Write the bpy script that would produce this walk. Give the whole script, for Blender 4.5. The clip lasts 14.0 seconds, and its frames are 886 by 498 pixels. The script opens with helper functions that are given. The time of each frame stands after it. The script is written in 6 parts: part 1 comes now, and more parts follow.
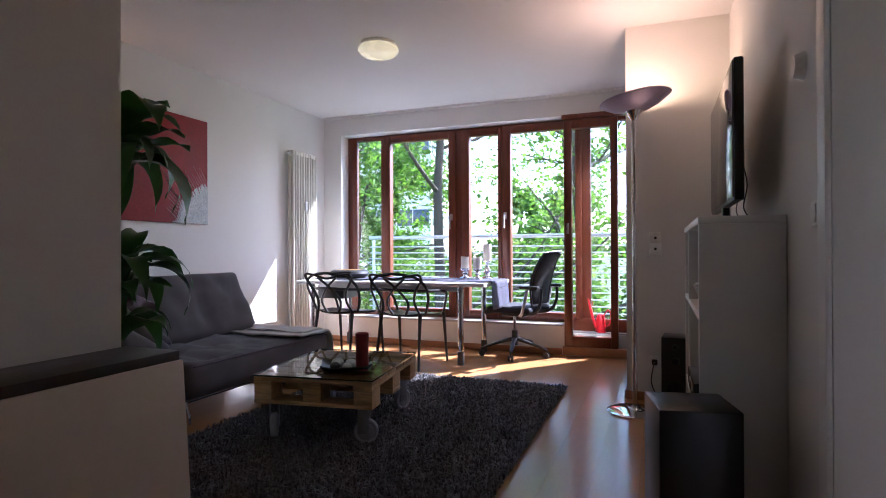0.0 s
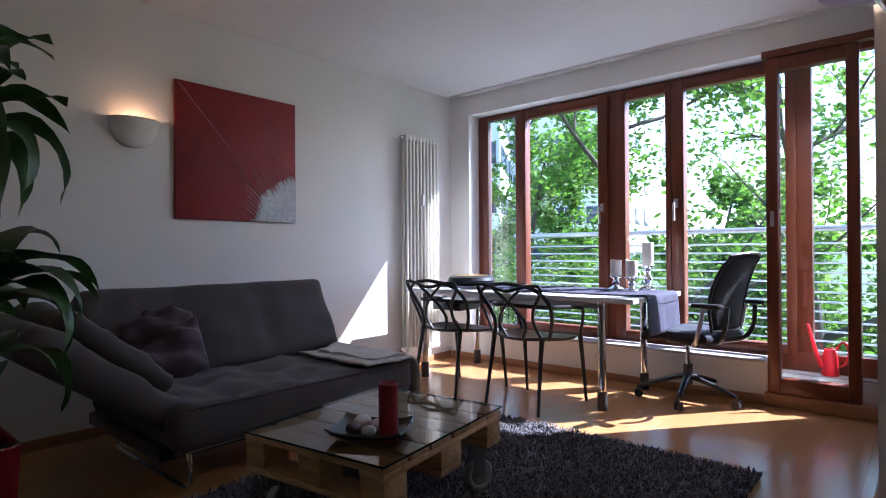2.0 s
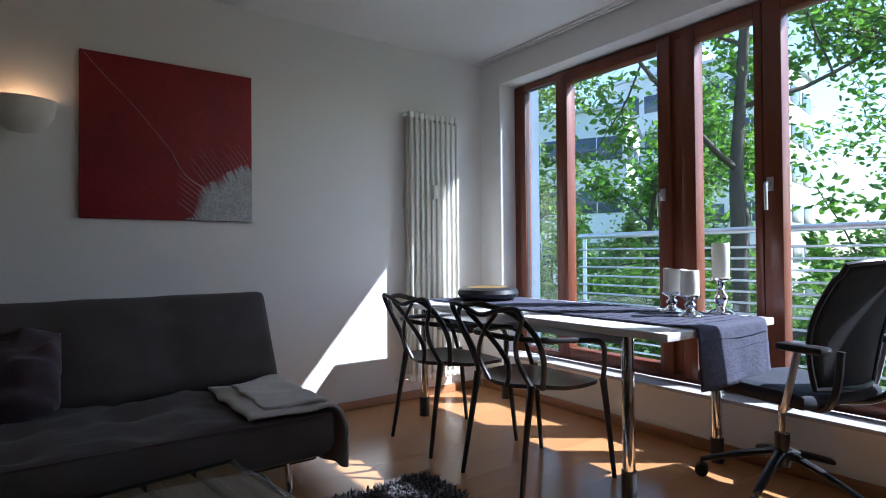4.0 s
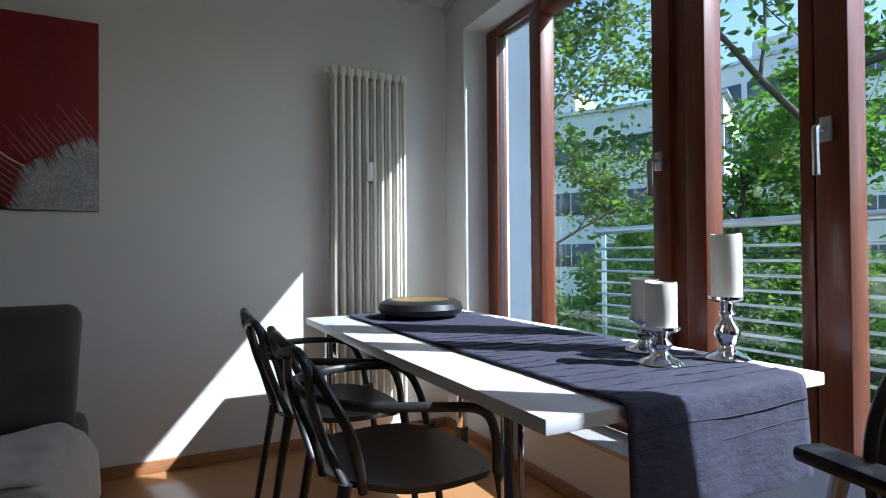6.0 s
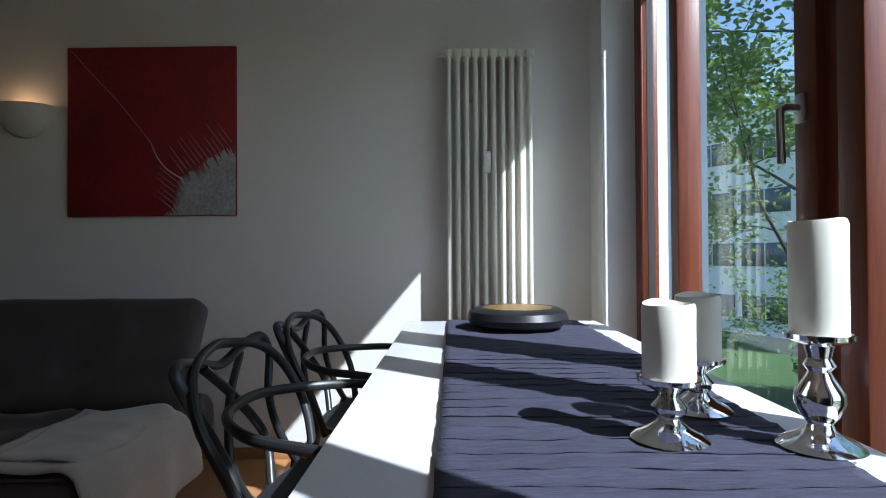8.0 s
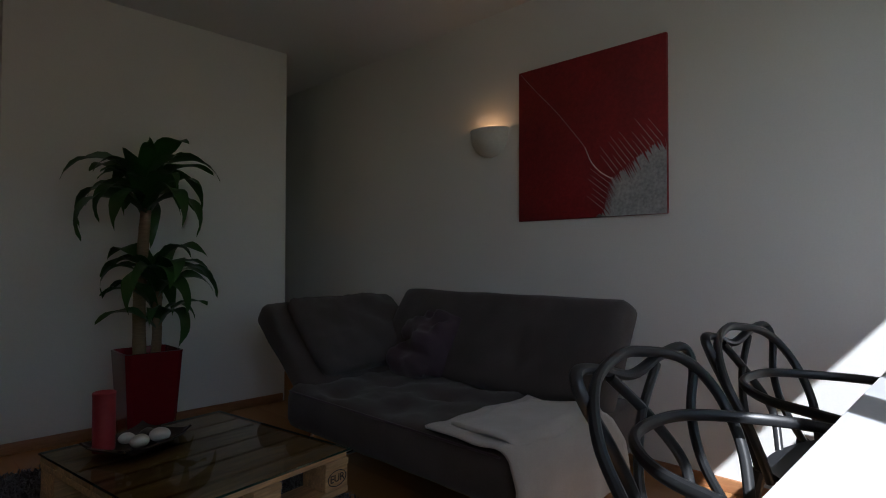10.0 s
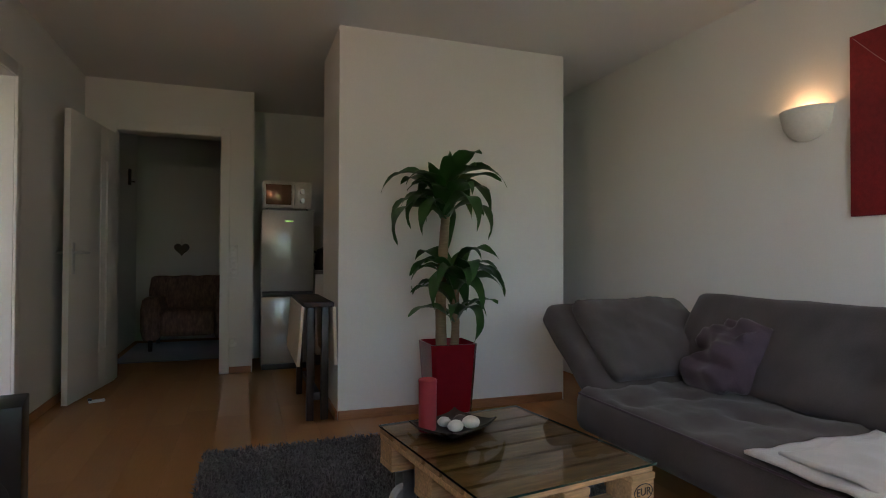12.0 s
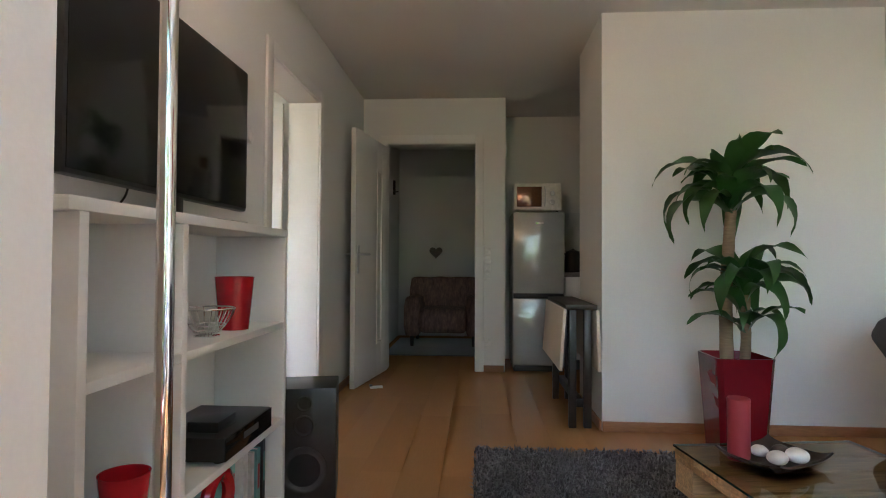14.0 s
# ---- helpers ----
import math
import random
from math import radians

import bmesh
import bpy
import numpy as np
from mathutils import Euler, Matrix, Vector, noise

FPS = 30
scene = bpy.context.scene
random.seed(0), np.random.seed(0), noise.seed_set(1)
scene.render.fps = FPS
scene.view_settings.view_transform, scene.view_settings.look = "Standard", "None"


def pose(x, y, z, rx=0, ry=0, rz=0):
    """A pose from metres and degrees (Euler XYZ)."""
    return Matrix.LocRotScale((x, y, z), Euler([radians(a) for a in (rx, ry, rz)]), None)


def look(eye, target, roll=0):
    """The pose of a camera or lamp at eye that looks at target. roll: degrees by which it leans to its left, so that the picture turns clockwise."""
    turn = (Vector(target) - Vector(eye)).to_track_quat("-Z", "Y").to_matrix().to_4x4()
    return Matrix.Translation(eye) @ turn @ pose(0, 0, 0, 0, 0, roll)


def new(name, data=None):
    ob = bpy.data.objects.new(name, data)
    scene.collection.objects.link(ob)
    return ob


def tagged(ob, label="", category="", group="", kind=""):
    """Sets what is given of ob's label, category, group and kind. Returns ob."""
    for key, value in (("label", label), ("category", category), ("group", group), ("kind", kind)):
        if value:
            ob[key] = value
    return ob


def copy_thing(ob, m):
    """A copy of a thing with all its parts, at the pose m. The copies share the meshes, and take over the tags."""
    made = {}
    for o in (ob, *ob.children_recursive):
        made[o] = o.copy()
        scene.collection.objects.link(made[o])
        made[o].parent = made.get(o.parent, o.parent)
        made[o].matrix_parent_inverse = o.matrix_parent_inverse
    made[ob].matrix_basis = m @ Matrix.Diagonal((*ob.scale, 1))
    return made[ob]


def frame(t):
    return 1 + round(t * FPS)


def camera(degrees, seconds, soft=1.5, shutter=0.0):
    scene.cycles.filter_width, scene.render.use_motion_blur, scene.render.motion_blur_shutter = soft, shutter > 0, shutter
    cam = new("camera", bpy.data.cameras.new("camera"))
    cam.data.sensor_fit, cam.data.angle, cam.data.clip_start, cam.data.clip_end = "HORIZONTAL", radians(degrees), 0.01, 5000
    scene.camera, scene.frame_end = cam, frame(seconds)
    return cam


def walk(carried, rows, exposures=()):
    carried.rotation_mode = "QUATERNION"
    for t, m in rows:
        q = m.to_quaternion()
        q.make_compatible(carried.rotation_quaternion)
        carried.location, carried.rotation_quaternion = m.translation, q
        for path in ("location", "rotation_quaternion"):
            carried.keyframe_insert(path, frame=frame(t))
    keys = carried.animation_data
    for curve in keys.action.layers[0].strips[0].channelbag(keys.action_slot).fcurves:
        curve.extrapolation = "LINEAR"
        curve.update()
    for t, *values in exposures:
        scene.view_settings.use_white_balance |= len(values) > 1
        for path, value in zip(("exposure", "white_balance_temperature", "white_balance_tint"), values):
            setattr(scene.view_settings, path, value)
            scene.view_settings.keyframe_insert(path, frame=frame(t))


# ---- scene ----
cam = camera(76.8, 14.0, soft=1.0)
PATH = [
    (0, (3.558, -5.447, 0.995), (2.836, -3.582, 1.004), -0.2),
    (0.5, (3.545, -5.124, 0.992), (2.734, -3.295, 1.001), -0.3),
    (1, (3.539, -4.8, 0.995), (2.552, -3.061, 1.004), -0.5),
    (1.5, (3.525, -4.47, 0.981), (2.33, -2.866, 0.995), -0.5),
    (2, (3.491, -4.166, 1.016), (2.184, -2.652, 1.024), -0.4),
    (2.5, (3.514, -3.841, 1.045), (2.068, -2.459, 1.049), -0.4),
    (3, (3.495, -3.474, 1.037), (1.963, -2.188, 1.048), -0.4),
    (5.5, (3.076, -1.862, 1.021), (1.334, -0.879, 1.042), -0.5),
    (6, (2.993, -1.52, 1.017), (1.204, -0.627, 1.04), -0.4),
    (6.5, (2.99, -1.197, 1.012), (1.165, -0.378, 1.037), -0.5),
    (7, (2.944, -0.926, 1.014), (1.035, -0.332, 1.042), -0.5),
    (9.5, (2.658, -0.634, 1.025), (0.989, -1.736, 1.053), -0.1),
    (10, (2.625, -0.701, 1.005), (1.2, -2.104, 1.045), 0.1),
    (10.5, (2.644, -0.728, 1.018), (1.41, -2.301, 1.051), 0.2),
    (11, (2.676, -0.744, 1.031), (1.629, -2.449, 1.056), 0.1),
    (11.5, (2.71, -0.771, 1.021), (1.86, -2.581, 1.053), 0.2),
    (12, (2.743, -0.793, 1.026), (2.073, -2.677, 1.056), 0.2),
    (12.5, (2.843, -0.813, 1.043), (2.331, -2.746, 1.065), 0.2),
    (13, (2.868, -0.862, 1.023), (2.586, -2.841, 1.058), 0.2),
    (13.5, (2.922, -0.923, 1.02), (2.844, -2.921, 1.056), 0.2),
    (14, (2.927, -0.952, 0.999), (3.048, -2.948, 1.043), 0.3),
]
EXPOSURES = [(0.0, 2.5, 5400, 25), (1.5, 2.3, 5300, 23), (3.0, 1.8, 5150, 15), (5.5, 1.1, 5400, 9), (7.0, 0.87, 5400, 6), (9.5, 0.6, 5600, 10),
             (10.5, 1.15, 5750, 11), (11.5, 2.2, 5900, 11), (12.5, 2.9, 5900, 12), (14.0, 3.55, 5800, 11)]
walk(cam, [(t, look(eye, target, roll)) for t, eye, target, roll in PATH], EXPOSURES)

# ---- daylight and lamps ----
SUN_TO = Vector((0.783, 1.0, 1.18)).normalized()
world = bpy.data.worlds.new("sky")
scene.world = world
world.use_nodes = True
wn = world.node_tree.nodes
sky = wn.new("ShaderNodeTexSky")
sky.sky_type = "NISHITA"
sky.sun_disc = False
sky.sun_elevation = math.asin(SUN_TO.z)
sky.sun_rotation = math.atan2(SUN_TO.x, SUN_TO.y)
world.node_tree.links.new(sky.outputs[0], wn["Background"].inputs[0])
wn["Background"].inputs[1].default_value = 0.15

sun_data = bpy.data.lights.new("sun", "SUN")
sun_data.energy, sun_data.angle, sun_data.color = 5.0, radians(0.5), (1.0, 0.97, 0.92)
sun = new("sun", sun_data)
sun.rotation_euler = (-SUN_TO).to_track_quat("-Z", "Y").to_euler()


def point_lamp(name, place, watts, colour, radius):
    d = bpy.data.lights.new(name, "POINT")
    d.energy, d.color, d.shadow_soft_size = watts, colour, radius
    ob = new(name, d)
    ob.location = place
    return ob


LAMP_XY = (3.414, -1.80)
point_lamp("torchiere_bulb", (LAMP_XY[0] + 0.03, LAMP_XY[1], 1.95), 2.2, (1.0, 0.66, 0.36), 0.05)
point_lamp("sconce_bulb", (0.06, -2.876, 1.775), 0.17, (1.0, 0.52, 0.22), 0.03)


# ---- materials ----
def link_nodes(m):
    return m.node_tree.nodes, m.node_tree.links


def mat(name, colour, rough=0.5, metal=0.0, grain=40.0, var=0.12, blotch=3.0, blotch_var=0.10, bump=0.0, bump_scale=None,
        stretch=(1, 1, 1), per_object=0.0, coat=0.0, sheen=0.0, rough_var=0.1, transmission=0.0, emission=None, per_island=0.0):
    """Principled surface with variation at two scales and fine relief."""
    m = bpy.data.materials.new(name)
    m.use_nodes = True
    n, l = link_nodes(m)
    p = n["Principled BSDF"]
    tc = n.new("ShaderNodeTexCoord")
    mp = n.new("ShaderNodeMapping")
    mp.inputs["Scale"].default_value = stretch
    l.new(tc.outputs["Object"], mp.inputs[0])
    fine, wide = n.new("ShaderNodeTexNoise"), n.new("ShaderNodeTexNoise")
    fine.inputs["Scale"].default_value, fine.inputs["Detail"].default_value = grain, 4
    wide.inputs["Scale"].default_value, wide.inputs["Detail"].default_value = blotch, 3
    if per_object:
        info = n.new("ShaderNodeObjectInfo")
        add = n.new("ShaderNodeVectorMath")
        add.operation = "ADD"
        sc = n.new("ShaderNodeVectorMath")
        sc.operation = "SCALE"
        sc.inputs[0].default_value = (37.0, 53.0, 19.0)
        l.new(info.outputs["Random"], sc.inputs["Scale"])
        l.new(mp.outputs[0], add.inputs[0])
        l.new(sc.outputs[0], add.inputs[1])
        src = add.outputs[0]
    else:
        src = mp.outputs[0]
    l.new(src, fine.inputs["Vector"])
    l.new(src, wide.inputs["Vector"])

    def scaled(out, amount):
        r = n.new("ShaderNodeMapRange")
        r.inputs["From Min"].default_value, r.inputs["From Max"].default_value = 0.25, 0.75
        r.inputs["To Min"].default_value, r.inputs["To Max"].default_value = 1 - amount, 1 + amount
        l.new(out, r.inputs["Value"])
        return r.outputs[0]

    def times(a, b):
        k = n.new("ShaderNodeMath")
        k.operation = "MULTIPLY"
        l.new(a, k.inputs[0])
        l.new(b, k.inputs[1])
        return k.outputs[0]

    f = times(scaled(fine.outputs["Fac"], var), scaled(wide.outputs["Fac"], blotch_var))
    if per_object:
        r = n.new("ShaderNodeMapRange")
        r.inputs["To Min"].default_value, r.inputs["To Max"].default_value = 1 - per_object, 1 + per_object
        l.new(info.outputs["Random"], r.inputs["Value"])
        f = times(f, r.outputs[0])
    if per_island:
        g = n.new("ShaderNodeNewGeometry")
        r = n.new("ShaderNodeMapRange")
        r.inputs["To Min"].default_value, r.inputs["To Max"].default_value = 1 - per_island, 1 + per_island
        l.new(g.outputs["Random Per Island"], r.inputs["Value"])
        f = times(f, r.outputs[0])
    mul = n.new("ShaderNodeVectorMath")
    mul.operation = "SCALE"
    mul.inputs[0].default_value = colour
    l.new(f, mul.inputs["Scale"])
    l.new(mul.outputs[0], p.inputs["Base Color"])
    rr = n.new("ShaderNodeMapRange")
    rr.inputs["To Min"].default_value, rr.inputs["To Max"].default_value = max(0.02, rough - rough_var), min(1, rough + rough_var)
    l.new(wide.outputs["Fac"], rr.inputs["Value"])
    l.new(rr.outputs[0], p.inputs["Roughness"])
    p.inputs["Metallic"].default_value = metal
    p.inputs["Coat Weight"].default_value = coat
    p.inputs["Sheen Weight"].default_value = sheen
    p.inputs["Transmission Weight"].default_value = transmission
    if emission:
        p.inputs["Emission Color"].default_value = (*emission[0], 1)
        p.inputs["Emission Strength"].default_value = emission[1]
    if bump:
        b = n.new("ShaderNodeBump")
        b.inputs["Strength"].default_value, b.inputs["Distance"].default_value = bump, 0.004
        if bump_scale:
            t = n.new("ShaderNodeTexNoise")
            t.inputs["Scale"].default_value, t.inputs["Detail"].default_value = bump_scale, 3
            l.new(src, t.inputs["Vector"])
            l.new(t.outputs["Fac"], b.inputs["Height"])
        else:
            l.new(fine.outputs["Fac"], b.inputs["Height"])
        l.new(b.outputs[0], p.inputs["Normal"])
    return m


def pane_mat(name, tint=(0.96, 0.98, 0.97), ior=1.5):
    m = bpy.data.materials.new(name)
    m.use_nodes = True
    n, l = link_nodes(m)
    out = n["Material Output"]
    n.remove(n["Principled BSDF"])
    t, g, mix, fr = (n.new("ShaderNode" + k) for k in ("BsdfTransparent", "BsdfGlossy", "MixShader", "Fresnel"))
    t.inputs[0].default_value = (*tint, 1)
    g.inputs["Roughness"].default_value = 0.01
    fr.inputs["IOR"].default_value = ior
    l.new(fr.outputs[0], mix.inputs[0])
    l.new(t.outputs[0], mix.inputs[1])
    l.new(g.outputs[0], mix.inputs[2])
    l.new(mix.outputs[0], out.inputs[0])
    return m


def clear_mat(name, tint):
    m = bpy.data.materials.new(name)
    m.use_nodes = True
    n, l = link_nodes(m)
    n.remove(n["Principled BSDF"])
    t = n.new("ShaderNodeBsdfTransparent")
    t.inputs[0].default_value = (*tint, 1)
    l.new(t.outputs[0], n["Material Output"].inputs[0])
    return m


def leaf_mat(name, colour, rough=0.45, through_light=0.45, island=0.35, gloss=0.35):
    m = bpy.data.materials.new(name)
    m.use_nodes = True
    n, l = link_nodes(m)
    p = n["Principled BSDF"]
    g = n.new("ShaderNodeNewGeometry")
    r = n.new("ShaderNodeMapRange")
    r.inputs["To Min"].default_value, r.inputs["To Max"].default_value = 1 - island, 1 + island
    l.new(g.outputs["Random Per Island"], r.inputs["Value"])
    tc, nz = n.new("ShaderNodeTexCoord"), n.new("ShaderNodeTexNoise")
    nz.inputs["Scale"].default_value = 1.3
    l.new(tc.outputs["Object"], nz.inputs["Vector"])
    k = n.new("ShaderNodeMath")
    k.operation = "MULTIPLY"
    r2 = n.new("ShaderNodeMapRange")
    r2.inputs["From Min"].default_value, r2.inputs["From Max"].default_value = 0.3, 0.7
    r2.inputs["To Min"].default_value, r2.inputs["To Max"].default_value = 0.8, 1.2
    l.new(nz.outputs["Fac"], r2.inputs["Value"])
    l.new(r.outputs[0], k.inputs[0])
    l.new(r2.outputs[0], k.inputs[1])
    mul = n.new("ShaderNodeVectorMath")
    mul.operation = "SCALE"
    mul.inputs[0].default_value = colour
    l.new(k.outputs[0], mul.inputs["Scale"])
    l.new(mul.outputs[0], p.inputs["Base Color"])
    p.inputs["Roughness"].default_value = rough
    p.inputs["Specular IOR Level"].default_value = gloss
    tr, mix = n.new("ShaderNodeBsdfTranslucent"), n.new("ShaderNodeMixShader")
    warm = n.new("ShaderNodeVectorMath")
    warm.operation = "MULTIPLY"
    warm.inputs[1].default_value = (1.5, 1.7, 0.7)
    l.new(mul.outputs[0], warm.inputs[0])
    l.new(warm.outputs[0], tr.inputs["Color"])
    mix.inputs[0].default_value = through_light
    l.new(p.outputs[0], mix.inputs[1])
    l.new(tr.outputs[0], mix.inputs[2])
    l.new(mix.outputs[0], n["Material Output"].inputs[0])
    return m


M_WALL = mat("white_wall_paint", (0.78, 0.77, 0.74), 0.85, grain=120, var=0.02, blotch=1.2, blotch_var=0.03, bump=0.10, bump_scale=170)
M_CEIL = mat("white_ceiling_paint", (0.76, 0.75, 0.73), 0.9, grain=90, var=0.02, blotch=0.9, blotch_var=0.03, bump=0.08, bump_scale=140)
M_PLANK = mat("laminate_plank", (0.44, 0.222, 0.088), 0.21, grain=14, var=0.035, blotch=0.5, blotch_var=0.035, stretch=(9, 0.9, 9), per_object=0.07, rough_var=0.03)
M_JOINT = mat("plank_joint", (0.10, 0.05, 0.025), 0.7)
M_BASE = mat("beech_skirting", (0.36, 0.17, 0.075), 0.4, grain=20, var=0.15, stretch=(1, 1, 6))
M_FRAME = mat("red_brown_window_wood", (0.135, 0.030, 0.010), 0.38, grain=16, var=0.22, blotch=2, blotch_var=0.15, bump=0.08, stretch=(8, 8, 0.6), coat=0.08)
M_SEAL = mat("black_rubber_seal", (0.02, 0.02, 0.02), 0.6)
M_GLASS = pane_mat("window_glass", (0.96, 0.98, 0.97), 1.75)
M_SILL = mat("grey_stone_sill", (0.42, 0.41, 0.40), 0.35, grain=60, var=0.15, blotch=6)
M_ALU = mat("brushed_aluminium", (0.62, 0.63, 0.64), 0.32, 1.0, grain=80, var=0.06)
M_CHROME = mat("chrome", (0.80, 0.80, 0.80), 0.06, 1.0, grain=30, var=0.03, rough_var=0.03)
M_SILVER = mat("silvered_glass", (0.86, 0.86, 0.86), 0.09, 1.0, grain=25, var=0.06, rough_var=0.05, bump=0.1, bump_scale=60)
M_STEEL = mat("galvanised_steel", (0.50, 0.53, 0.55), 0.38, 0.9, grain=30, var=0.1)
M_BLACK = mat("black_plastic", (0.018, 0.018, 0.02), 0.33, grain=60, var=0.15)
M_BLACKCHAIR = mat("matt_black_polypropylene", (0.022, 0.023, 0.025), 0.36, grain=80, var=0.1, bump=0.03)
M_MESH = mat("black_mesh_fabric", (0.012, 0.012, 0.014), 0.8, grain=400, var=0.4, bump=0.5, bump_scale=500)
M_SEATFAB = mat("dark_blue_black_upholstery", (0.014, 0.017, 0.028), 0.85, grain=300, var=0.3, bump=0.3, bump_scale=350)
M_GREYPLASTIC = mat("dark_grey_plastic", (0.05, 0.05, 0.055), 0.45)
M_SOFA = mat("grey_brown_velour", (0.072, 0.060, 0.056), 0.9, grain=180, var=0.12, blotch=5, blotch_var=0.22, bump=0.25, bump_scale=260, sheen=0.15)
M_CUSHION = mat("dark_plum_cushion_fabric", (0.060, 0.036, 0.048), 0.85, grain=150, var=0.15, blotch=8, blotch_var=0.2, bump=0.2, sheen=0.2)
M_BLANKET = mat("light_grey_fleece", (0.50, 0.47, 0.44), 0.95, grain=220, var=0.12, blotch=9, blotch_var=0.08, bump=0.5, bump_scale=300, sheen=0.6)
M_RUG = mat("charcoal_shag_pile", (0.085, 0.078, 0.086), 0.9, grain=30, var=0.2, blotch=3, blotch_var=0.25, sheen=0.35, per_island=0.45)
M_TABLE = mat("white_laminate_top", (0.74, 0.75, 0.78), 0.38, grain=90, var=0.02, blotch=2, blotch_var=0.03)
M_RUNNER = mat("navy_grey_crinkled_linen", (0.042, 0.042, 0.072), 0.92, grain=45, var=0.25, blotch=9, blotch_var=0.15, bump=0.8, bump_scale=70, stretch=(2.2, 0.5, 1))
M_THREAD = mat("dark_runner_thread", (0.030, 0.030, 0.05), 0.9, grain=200, var=0.4)
M_WAX = mat("cream_candle_wax", (0.82, 0.79, 0.70), 0.45, grain=20, var=0.04)
M_REDWAX = mat("red_candle_wax", (0.30, 0.030, 0.040), 0.5, grain=20, var=0.06)
M_BOWLIN = mat("gilded_inside", (0.55, 0.33, 0.08), 0.35, 0.8, grain=30, var=0.2)
M_BOWL = mat("matt_black_ceramic", (0.016, 0.016, 0.018), 0.38, grain=40, var=0.1)
M_RADI = mat("cream_radiator_enamel", (0.72, 0.70, 0.61), 0.35, grain=20, var=0.03)
M_RED = mat("crimson_canvas_paint", (0.23, 0.012, 0.016), 0.62, grain=60, var=0.18, blotch=4, blotch_var=0.18, bump=0.35, bump_scale=220)
M_SILVERPAINT = mat("silver_relief_paint", (0.42, 0.43, 0.44), 0.55, 0.25, grain=70, var=0.3, blotch=14, blotch_var=0.15, bump=1.0, bump_scale=90)
M_PALEPAINT = mat("pale_paint_streak", (0.60, 0.50, 0.46), 0.6, grain=50, var=0.2)
M_CANVAS = mat("raw_canvas_edge", (0.30, 0.05, 0.05), 0.8)
M_PLASTER = mat("plaster_sconce", (0.74, 0.71, 0.66), 0.8, grain=60, var=0.05, bump=0.15)
M_OPAL = mat("cream_opal_glass", (0.80, 0.74, 0.48), 0.25, grain=10, var=0.03, emission=((1.0, 0.88, 0.50), 0.10))
M_DISH = mat("violet_frosted_glass", (0.40, 0.34, 0.50), 0.4, grain=18, var=0.15, blotch=6, blotch_var=0.2, transmission=0.12)
M_PINE = mat("pallet_pine", (0.52, 0.32, 0.15), 0.65, grain=12, var=0.25, blotch=3, blotch_var=0.2, bump=0.25, stretch=(1.2, 10, 10), per_object=0.14)
M_TABLEGLASS = pane_mat("table_glass", (0.90, 0.95, 0.92), 1.85)
M_GLASSEDGE = mat("green_glass_edge", (0.02, 0.05, 0.04), 0.15)
M_RUBBER = mat("grey_white_wheel", (0.42, 0.42, 0.43), 0.6)
M_ZINC = mat("zinc_bracket", (0.35, 0.36, 0.38), 0.35, 0.9)
M_TRAY = mat("dark_brown_lacquer", (0.03, 0.018, 0.014), 0.3)
M_STONE = mat("white_pebble", (0.66, 0.63, 0.58), 0.7, grain=30, var=0.12, bump=0.2)
M_DARKSTONE = mat("dark_pebble", (0.07, 0.06, 0.055), 0.45, grain=30, var=0.3)
M_POT = mat("glossy_red_planter", (0.19, 0.009, 0.016), 0.16, grain=20, var=0.05, coat=0.15)
M_SOIL = mat("potting_soil", (0.03, 0.02, 0.013), 0.95, grain=60, var=0.4, bump=1.0)
M_STEM = mat("dracaena_stem", (0.24, 0.17, 0.10), 0.8, grain=20, var=0.2, bump=0.5, stretch=(1, 1, 6))
M_LEAF = leaf_mat("dracaena_leaf", (0.036, 0.105, 0.026), 0.35, 0.15, 0.2, 0.5)
M_SHELF = mat("white_melamine", (0.78, 0.78, 0.76), 0.35, grain=60, var=0.015, blotch=2, blotch_var=0.02)
M_SCREEN = mat("black_screen_glass", (0.006, 0.006, 0.007), 0.10, rough_var=0.03)
M_OVENGLASS = mat("bronze_oven_window", (0.26, 0.135, 0.085), 0.16, 0.5, rough_var=0.03)
M_VASE = mat("red_glass_vase", (0.42, 0.010, 0.018), 0.18, grain=20, var=0.05, coat=0.4)
M_BACKGLASS = clear_mat("glass_body", (0.98, 0.99, 0.985))
M_CONE = mat("speaker_cone", (0.03, 0.03, 0.032), 0.7, grain=50, var=0.2)
M_FRIDGE = mat("silver_fridge_enamel", (0.46, 0.465, 0.45), 0.2, 0.25, grain=60, var=0.03)
M_WENGE = mat("wenge_wood", (0.025, 0.015, 0.012), 0.4, grain=14, var=0.3, stretch=(8, 1, 8))
M_CREAM = mat("cream_table_leaf", (0.66, 0.58, 0.48), 0.45, grain=40, var=0.03)
M_DOOR = mat("white_door_lacquer", (0.78, 0.77, 0.74), 0.38, grain=50, var=0.015, blotch=1.5, blotch_var=0.02)
M_SWITCH = mat("white_switch_plastic", (0.80, 0.79, 0.76), 0.35)
M_TILE = mat("white_wall_tile", (0.74, 0.74, 0.72), 0.15, grain=20, var=0.02)
M_WORKTOP = mat("grey_worktop", (0.20, 0.19, 0.18), 0.4, grain=90, var=0.3)
M_PLAID = mat("brown_plaid_upholstery", (0.20, 0.12, 0.10), 0.9, grain=20, var=0.35, blotch=9, blotch_var=0.45, stretch=(3, 1, 1))
M_CAN = mat("red_watering_can_plastic", (0.55, 0.015, 0.02), 0.3)
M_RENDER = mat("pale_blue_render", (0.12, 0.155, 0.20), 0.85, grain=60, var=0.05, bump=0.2)
